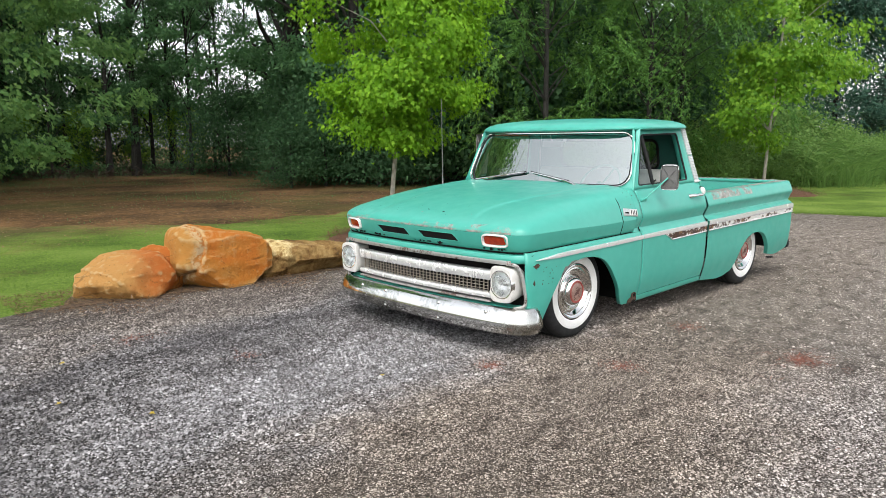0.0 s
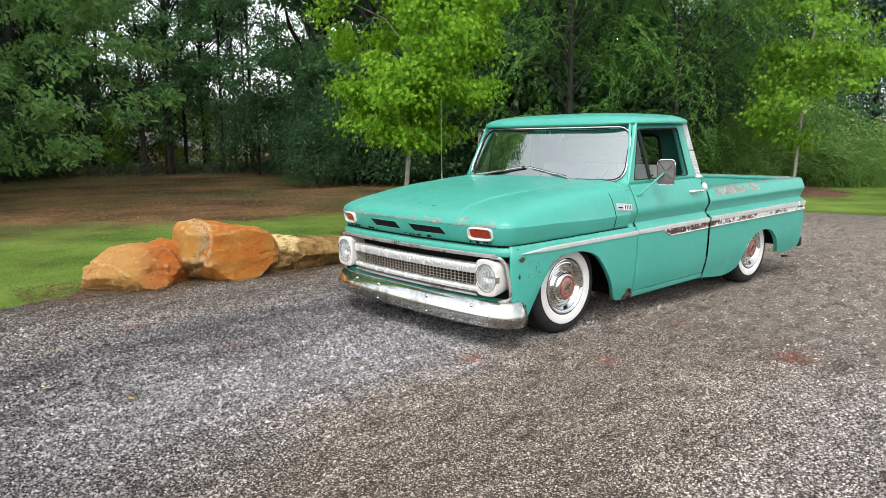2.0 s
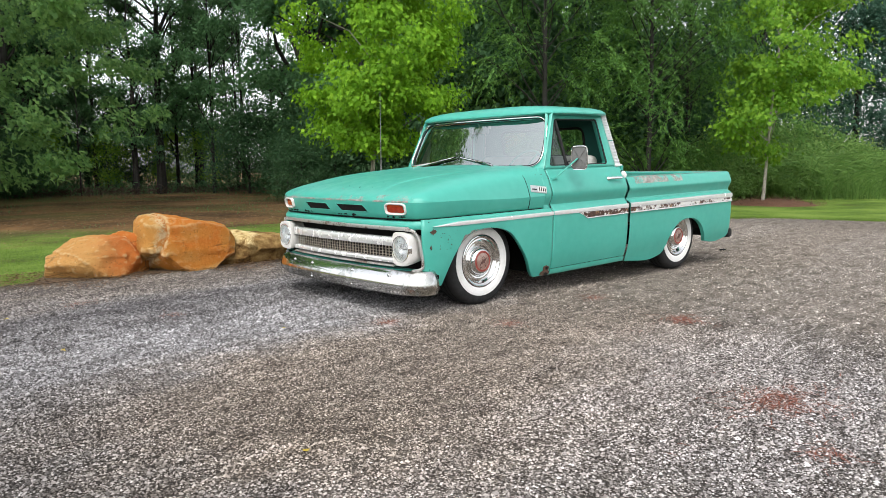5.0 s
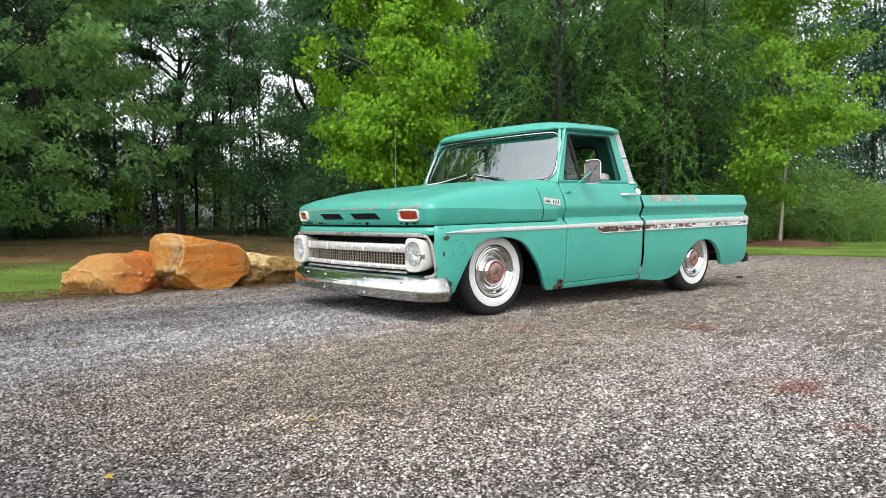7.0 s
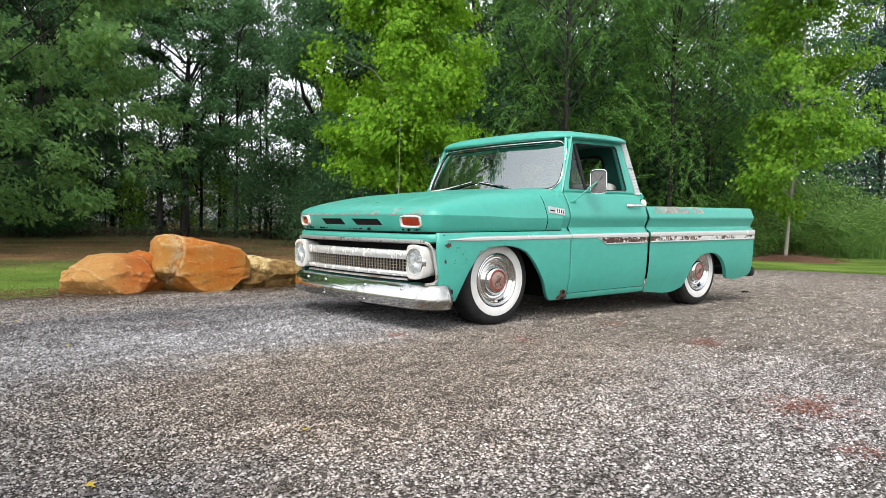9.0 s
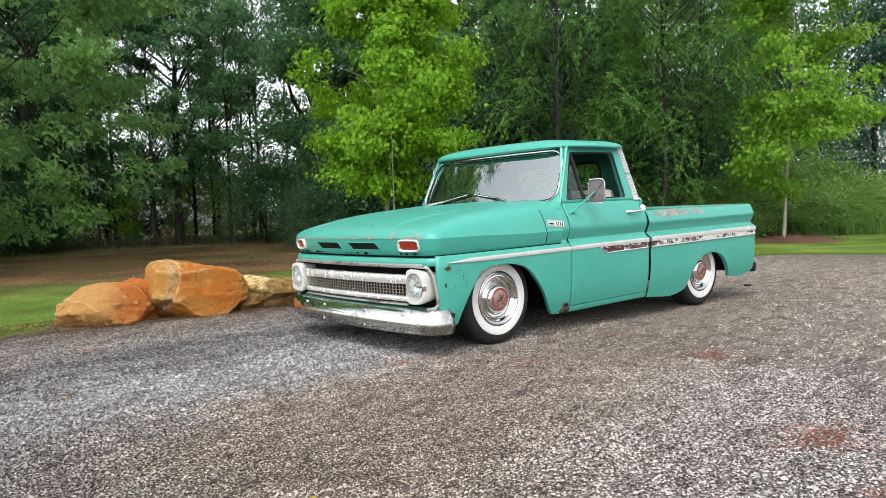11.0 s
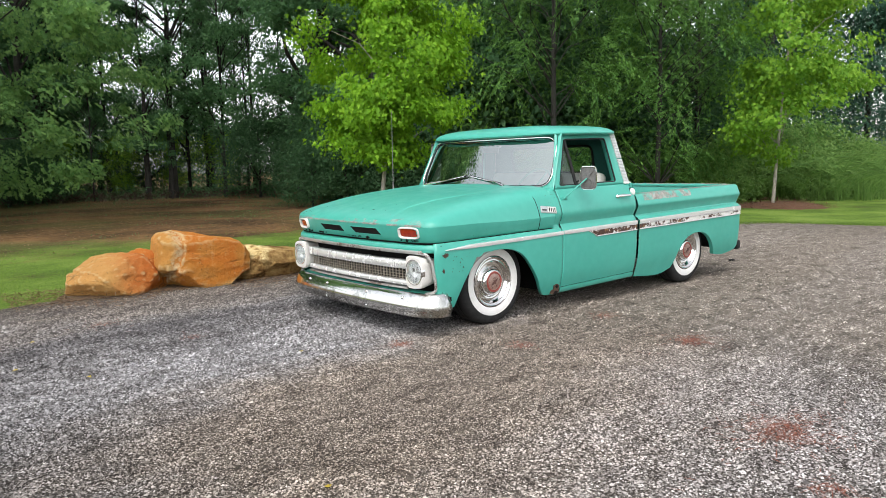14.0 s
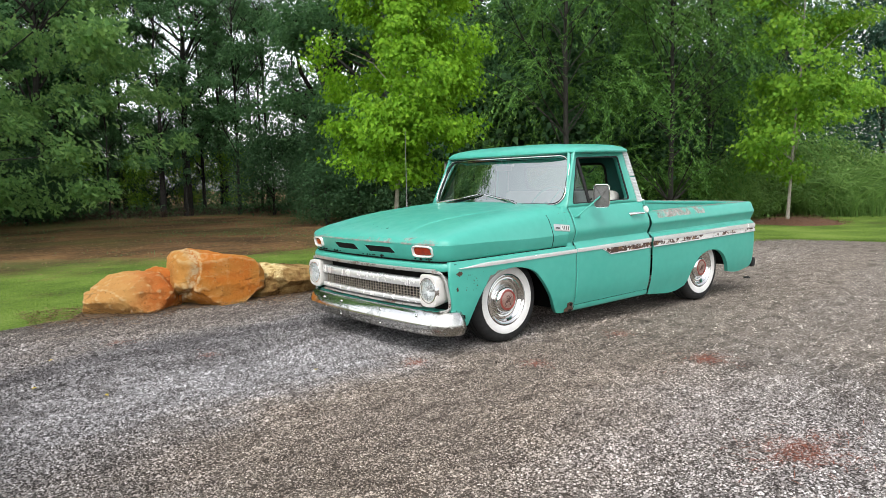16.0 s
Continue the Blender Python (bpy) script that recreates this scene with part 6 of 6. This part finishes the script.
for x, y, s in ((8.0, -20.3, 1.1), (6.5, -31, 1.0), (-3.6, -34.0, 0.95), (0.2, -31.0, 0.9), (-17.5, -17.5, 1.05), (-24, -14.5, 1.0), (-30, -11.5, 1.0), (-25, -25, 1.2), (-33, -20, 1.2), (12, -24, 1.0), (-1.5, -47, 1.2), (-15.5, -15.8, 0.9), (-19.8, -13.6, 0.9), (-12.2, -17.8, 0.85)):
    put(wood_a, x, y, s, rng.uniform(0, 360))
for x, y, s in ((-15.0, -40.5, 0.9), (-2.5, -31, 1.0), (-4.6, -35, 0.9), (-0.8, -34, 0.8), (-7.4, -30, 0.7), (1.5, -33, 1.0), (-3.5, -42, 1.15), (3, -42, 1.2), (-26, -31, 1.2),  (-15.3, -25.6, 0.95), (-16.2, -24.5, 1.0)):
    put(wood_b, x, y, s, rng.uniform(0, 360))
for x, y, s in ((4.5, -31, 1.0), (-1.2, -27.5, 1.0), (1.4, -26.5, 1.1), (3.4, -25, 1.2), (-2.6, -29.5, 0.9), (-14, -21.5, 1.2), (-16.5, -31, 1.3), (-18, -27, 1.5), (-20, -31, 2.0), (6, -46, 1.8), (1, -50, 1.8), (-4, -52, 1.7), (-9, -53, 1.7), (-19, -50, 1.6), (-24, -46, 1.9), (11, -38, 2.0), (-15.5, -15.5, 1.3), (-12.6, -15.2, 1.2), (-20, -12, 1.2), (-24, -10.5, 1.4), (-14.6, -14.2, 2.3), (-17.4, -14.4, 2.6), (-13.4, -19.3, 1.5), (-11.0, -19.0, 1.3), (-14.6, -17.6, 1.5), (-11.4, -26.4, 1.2), (-9.5, -36, 1.7), (-4, -37, 1.7), (0, -37, 1.7), (-17.5, -12.5, 1.3), (-21.5, -10.8, 1.9), (-24.5, -12.5, 2.3), (-27.5, -11, 2.1), (-19.5, -14.5, 2.3), (-8.4, -16.4, 0.7), (-9.9, -16.6, 1.05), (-11.4, -15.6, 1.3)):
    put(shrub, x, y, s, rng.uniform(0, 360))
for x, y, s in ((-6.5, -33, 1.0), (-9.0, -38, 1.1), (-5.5, -40, 1.1), (-8.2, -29, 0.5), (-5.0, -30, 0.45), (-10.6, -28.5, 0.9), (-12.0, -34.0, 1.1), (-15.0, -36.5, 0.95), (-13.0, -31.0, 0.8), (-14.3, -33.0, 1.05), (-16.4, -33.5, 0.95), (-7.0, -36.5, 1.1), (-3.4, -33.5, 0.9), (-16.8, -29.0, 1.0)):
    put(wood_c, x, y, s, rng.uniform(0, 360))
blue = tree("conifer", "dark blue-green conifer in the distance", (-38, -9.5), 17, 0.16, 1.0, lambda f: 4.2 * (1 - f) ** 0.8 + 0.2, 260, 115, 0.28, FINE_SHAPE, BLUE_LEAF, BARK, 51, 0.6, 0.25, 0.5, forks=20, group="distant conifers")
for x, y, s in ((-44, -4, 1.0), (-50, 3, 1.1), (-36, -15, 1.0), (-41, -8, 1.05), (-47, -1, 1.1)):
    put(blue, x, y, s, rng.uniform(0, 360))


# tall grass beyond the second maple
def blades(name, label, spots, lo, hi, width, material, seed, bend=0.45, arch=False):
    rng = np.random.default_rng(seed)
    n = len(spots)
    shape = np.array([(0, width, 0), (0.45, width * 0.8, 0.04), (0.8, width * 0.5, -0.05), (1.0, 0, -0.2), (0.8, -width * 0.5, -0.05), (0.45, -width * 0.8, 0.04), (0, -width, 0)])
    a = rng.random(n) * 2 * math.pi
    side_way = np.stack([np.cos(a), np.sin(a), 0 * a], 1)
    along = side_way * bend * rng.random((n, 1)) + np.array((0, 0, 1.0))
    if arch:
        shape = np.array([(0, width, 0), (0.4, width, 0.04), (0.7, width * 0.9, 0.16), (0.88, width * 0.6, 0.36), (0.9, 0, 0.6), (0.86, -width * 0.6, 0.36), (0.68, -width * 0.9, 0.16), (0.4, -width, 0.04), (0, -width, 0)])
    me = many(name, shape, spots, along, side_way + np.array((0, 0, 0.2)), lo + (hi - lo) * rng.random(n), material)
    return tagged(new(name, me), label, "grass", kind="stuff")


g = np.random.default_rng(5)
n = 7500
x = -19.5 - 14 * g.random(n)
y = -7.0 + 6.5 * g.random(n) * 0.9
ok = (y < -3.4 - 0.10 * (x + 20) + 0.5 * np.sin(x * 1.7)) | (x < -27)
tall = 0.5 + 0.5 * np.sin(x * 0.9 + 1) * np.cos(y * 1.3)
spots = np.stack([x, y, -0.02 - 0.5 * (1 - tall)], 1)[ok]
blades("tall_grass", "tall arching green grass beyond the lawn", spots, 0.7, 1.9, 0.0055, REED_BLADE, 6, 0.55, True)
bramble = tree("bramble_bush", "light green tangled bush beside the tall grass", (-21.3, -6.6), 2.3, 0.04, 0.1, ball(1.6, 0.3), 90, 90, 0.13, PLAIN_SHAPE, REED_BLADE, BARK, 48, 0.3, 0.2, 0.5, category="bush", forks=14, group="light bushes")
for x, y, s in ((-20.3, -5.0, 0.6), (-21.5, -4.6, 0.6), (-22.8, -4.6, 0.7), (-24.6, -4.2, 0.65), (-26.6, -3.6, 0.7), (-23.5, -6.2, 0.9), (-25.5, -5.3, 0.95), (-28, -4.4, 0.9), (-30.5, -3.2, 1.0), (-33, -0.5, 1.2), (-22, -8.2, 1.3), (-26, -7.6, 1.4), (-19.0, -7.0, 0.9), (-17.5, -6.6, 0.7)):
    put(bramble, x, y, s * 0.85, rng.uniform(0, 360))
sapling = tree("sapling", "pale yellow-green sapling deep in the woods", (-4.8, -37.5), 4.5, 0.03, 0.8, ball(1.6, 0.5), 60, 60, 0.14, PLAIN_SHAPE, YOUNG_LEAF, BARK, 49, 0.35, 0.2, 0.5, forks=16, group="saplings in the woods")
for x, y, s in ((-8.4, -36.5, 0.8), (-2.0, -39, 1.0), (-11, -37, 0.9), (-6.6, -31.5, 0.6), (-9.6, -32.5, 0.7), (-4.0, -32, 0.6), (-11.6, -31, 0.7), (-1.6, -32.6, 0.7)):
    put(sapling, x, y, s, rng.uniform(0, 360))

# ---- gravel stones, lawn blades, litter ----
def stones(seed, count, reach, small, wide, mesh_smooth=True):
    """Loose stones on the lot, thickest on the stretch before the truck. reach: the middle of the stretch and how far it goes each way."""
    g = np.random.default_rng(seed)
    x, y = reach[0] + reach[2] * g.uniform(-1, 1, count), reach[1] + reach[3] * g.uniform(-1, 1, count)
    fade = 0.12 * min(reach[2], reach[3]) * g.standard_t(3, (2, count))
    x, y = x + fade[0], y + fade[1]
    ok = (y > -2.75) & (x > -10.5) & (y < 8) & (x < 7)
    x, y = x[ok], y[ok]
    n = len(x)
    size = small + (wide - small) * g.random(n) ** 2.0 + 0.006 * (g.random(n) > 0.993)
    track = y - 0.16 * (x - 1.5) + 0.25 * np.sin(2.1 * x + 1) + 0.15 * np.sin(5.3 * x)
    size *= np.where((track > 1.25) & (track < 2.45) & (x < 2.9) & (g.random(n) < 0.85), 0.78, 1.0)
    size *= np.where((y < -1.9) & (g.random(n) < 0.85), 0.68, 1.0)
    ring = 6
    a = 2 * math.pi * (np.arange(ring)[None] + 0.35 * g.uniform(-1, 1, (n, ring))) / ring
    r = 0.75 + 0.5 * g.random((n, ring))
    co = np.zeros((n, ring + 1, 3))
    co[:, :ring, 0], co[:, :ring, 1], co[:, :ring, 2] = 1.2 * r * np.cos(a), 0.85 * r * np.sin(a), -0.35 + 0.3 * g.random((n, ring))
    co[:, ring, :2], co[:, ring, 2] = g.uniform(-0.35, 0.35, (n, 2)), 0.55 + 0.35 * g.random(n)
    co *= size[:, None, None]
    t = g.random(n) * 2 * math.pi
    c, s = np.cos(t)[:, None], np.sin(t)[:, None]
    co = np.stack([co[..., 0] * c - co[..., 1] * s, co[..., 0] * s + co[..., 1] * c, co[..., 2]], -1)
    co += np.stack([x, y, size * 0.1 + 0.006 * g.random(n)], 1)[:, None]
    tri = np.array([(k, (k + 1) % ring, ring) for k in range(ring)])
    idx = (np.arange(n)[:, None, None] * (ring + 1) + tri[None]).reshape(-1)
    me = bpy.data.meshes.new("gravel_stones")
    me.vertices.add(n * (ring + 1))
    me.vertices.foreach_set("co", co.astype(np.float32).ravel())
    me.loops.add(len(idx))
    me.loops.foreach_set("vertex_index", idx.astype(np.int32))
    me.polygons.add(len(idx) // 3)
    me.polygons.foreach_set("loop_start", np.arange(0, len(idx), 3, dtype=np.int32))
    me.polygons.foreach_set("use_smooth", np.full(len(idx) // 3, mesh_smooth))
    me.update(calc_edges=True)
    me.materials.append(PEBBLE)
    return tagged(new("gravel_stones", me), "loose crushed gravel stones of mixed grey", "gravel", kind="stuff")


stones(8, 165000, (1.9, 2.3, 2.3, 2.2), 0.003, 0.0074)
stones(9, 75000, (1.3, -0.8, 2.6, 1.7), 0.005, 0.0125)
stones(10, 36000, (-4.5, 1.5, 4.5, 3.6), 0.005, 0.011)


def straw_patch(spot, r, n, seed, label):
    g = np.random.default_rng(seed)
    p = np.stack([spot[0] + g.standard_t(3, n) * r * 0.5, spot[1] + g.standard_t(3, n) * r * 0.38, 0.008 + 0.012 * g.random(n)], 1)
    me = many("pine_straw", leaf_points([(0, 0.0), (0.5, 0.025), (1.0, 0.0)]), p, np.stack([g.normal(0, 1, n), g.normal(0, 1, n), g.normal(0, 0.12, n)], 1), np.tile((0.0, 0, 1), (n, 1)), 0.04 + 0.05 * g.random(n), STRAW)
    return tagged(new("pine_straw", me), label, "pine straw", "patches of pine straw", kind="stuff")


for i, (x, y, r, n) in enumerate(((0.96, 0.93, 0.06, 120), (-0.62, 2.31, 0.13, 300), (0.65, 3.56, 0.22, 520), (0.35, 1.55, 0.09, 120), (-0.9, 1.35, 0.12, 120), (1.15, 3.95, 0.08, 80), (2.4, -1.4, 0.12, 80), (2.0, -0.4, 0.08, 50))):
    straw_patch((x, y), r, n, 60 + i, "small patch of rust-red pine straw on gravel")

LITTER = leaf_mat("dead_leaves", (0.07, 0.042, 0.024), (0.19, 0.11, 0.06), (0.36, 0.24, 0.14), 0.1)
YELLOW = leaf_mat("fallen_yellow_leaf", (0.36, 0.26, 0.03), (0.45, 0.33, 0.04), (0.5, 0.4, 0.07), 0.2)
for i, (x, y) in enumerate(((2.95, -1.1), (3.37, 2.72), (2.6, 2.6), (3.2, -0.3), (2.9, 0.2), (1.6, 0.6))):
    me = many("fallen_leaf", leaf_points(MAPLE_SHAPE), np.array([(x, y, 0.012)]), np.array([(math.cos(i * 2.1), math.sin(i * 2.1), 0.05)]), np.array([(0.1, 0.1, 1.0)]), np.array([0.035]), YELLOW)
    tagged(new("fallen_leaf", me), "small fallen yellow leaf on the gravel", "leaf", "fallen leaves")

# lawn blades near the boulders
g = np.random.default_rng(15)
n = 26000
x, y = -4 + 12 * g.random(n), -9.5 + 6.8 * g.random(n) ** 0.7
ok = y < np.interp(x, [-4, -0.6, 1.4, 2.5, 3.4, 6, 8], [-2.7, -2.85, -3.0, -3.0, -2.88, -2.5, -2.2])
ok &= g.random(n) < np.clip(1.55 + 0.2 * (y + 3.5) + 0.35 * np.sin(x * 1.7) * np.sin(y * 1.3 + 1), 0.06, 1)
blades("lawn_grass", "short lawn grass blades", np.stack([x, y, 0 * x - 0.01], 1)[ok], 0.018, 0.038, 0.07, GRASS_BLADE, 16, 1.2)

# litter on the soil by the boulders and along the wood
g = np.random.default_rng(25)
n = 14000
x, y = -1.6 + 4.4 * g.random(n), -3.75 + 1.7 * g.random(n)
ok = y < -2.5 + 0.25 * np.sin(x * 4) + g.normal(0, 0.12, n)
x, y = x[ok], y[ok]
n = len(x)
me = many("litter", leaf_points([(0, 0.0), (0.5, 0.06), (1.0, 0.0)]), np.stack([x, y, 0.012 + 0.012 * g.random(n)], 1), np.stack([g.normal(0, 1, n), g.normal(0, 1, n), g.normal(0, 0.25, n)], 1), np.tile((0.0, 0, 1), (n, 1)), 0.02 + 0.06 * g.random(n) ** 2, LITTER)
tagged(new("litter", me), "scattered brown straw and bark bits", "litter", kind="stuff")
n = 22000
x, y = -14 + 22 * g.random(n), -31 + 24 * g.random(n) ** 1.2
me = many("dead_leaves", leaf_points(PLAIN_SHAPE), np.stack([x, y, 0.0 + 0.02 * g.random(n)], 1), np.stack([g.normal(0, 1, n), g.normal(0, 1, n), g.normal(0, 0.3, n)], 1), np.tile((0.0, 0, 1), (n, 1)), 0.02 + 0.035 * g.random(n) ** 2, LITTER)
tagged(new("dead_leaves", me), "dead brown leaves on the dirt under the trees", "leaf litter", kind="stuff")

# low brush under the edge of the woods
n = 15000
x = -17 + 24 * g.random(n)
y = -29.5 - 0.35 * np.abs(x + 6) * 0.3 - 8 * g.random(n) ** 1.4
h = np.abs(g.normal(0, 0.36, n)) * (0.6 + 0.6 * np.sin(x * 2.1) * np.sin(y * 1.7))
me = many("brush", leaf_points(PLAIN_SHAPE), np.stack([x, y, np.abs(h)], 1), g.normal(0, 1, (n, 3)), g.normal(0, 0.6, (n, 3)) + np.array((0, 0, 1.0)), 0.08 + 0.1 * g.random(n), WOOD_LEAF)
tagged(new("brush", me), "low dark green brush under the woodland edge", "brush", kind="stuff")

# dead brown brush along the foot of the woods
BRUSH = plain("dead_brown_brush", (0.05, 0.036, 0.026), (0.15, 0.105, 0.075), 15, 0.95)
n = 2600
x = -14 + 18 * g.random(n)
y = -28.3 - 0.1 * np.abs(x + 6) - 3.5 * g.random(n) ** 1.5
blades("dead_brush", "tangled dead brown brush at the foot of the woods", np.stack([x, y, 0 * x - 0.03], 1), 0.15, 0.6, 0.014, BRUSH, 18, 1.1, True)

# weeds on the dirt between lawn and woods
n = 14000
x, y = -15 + 22 * g.random(n), -9.5 - 20 * g.random(n) ** 0.8
patch = np.sin(x * 0.7 + 1.3) * np.sin(y * 0.55) + 0.6 * np.sin(x * 2.3 + y) + 0.05 * (-y - 12) - 0.04 * (x + 4)
ok = patch + g.normal(0, 0.35, n) > 0.45
blades("weeds", "thin weeds and grass on the dirt", np.stack([x, y, 0 * x - 0.025], 1)[ok], 0.025, 0.075, 0.09, WOOD_LEAF, 17, 1.2)

# a scrap lying behind the truck
bm = bmesh.new()
bmesh.ops.create_icosphere(bm, subdivisions=3, radius=1.0)
for v in bm.verts:
    q = v.co * (1 + 0.5 * noise.noise(v.co * 1.7 + Vector((3, 1, 2))))
    v.co = Vector((q.x * 0.024 - 4.84, q.y * 0.042 + 0.42, q.z * 0.018 + 0.011))
tagged(link_mesh("rubber_scrap", bm, RUBBER, 50), "small black scrap of rubber on the gravel", "scrap")

# grass hanging over the edge of the lot
n = 4200
u = g.random(n) * 3
x = np.interp(u, [0, 1, 2, 3], [-9.6, -10.9, -11.5, -12.3]) + g.normal(0, 0.14, n)
y = np.interp(u, [0, 1, 2, 3], [-2.65, -1.9, 0.3, 4.0]) + g.normal(0, 0.14, n)
blades("edge_grass", "ragged grass at the edge of the gravel", np.stack([x, y, 0 * x - 0.01], 1), 0.02, 0.055, 0.06, GRASS_BLADE, 19, 1.2)
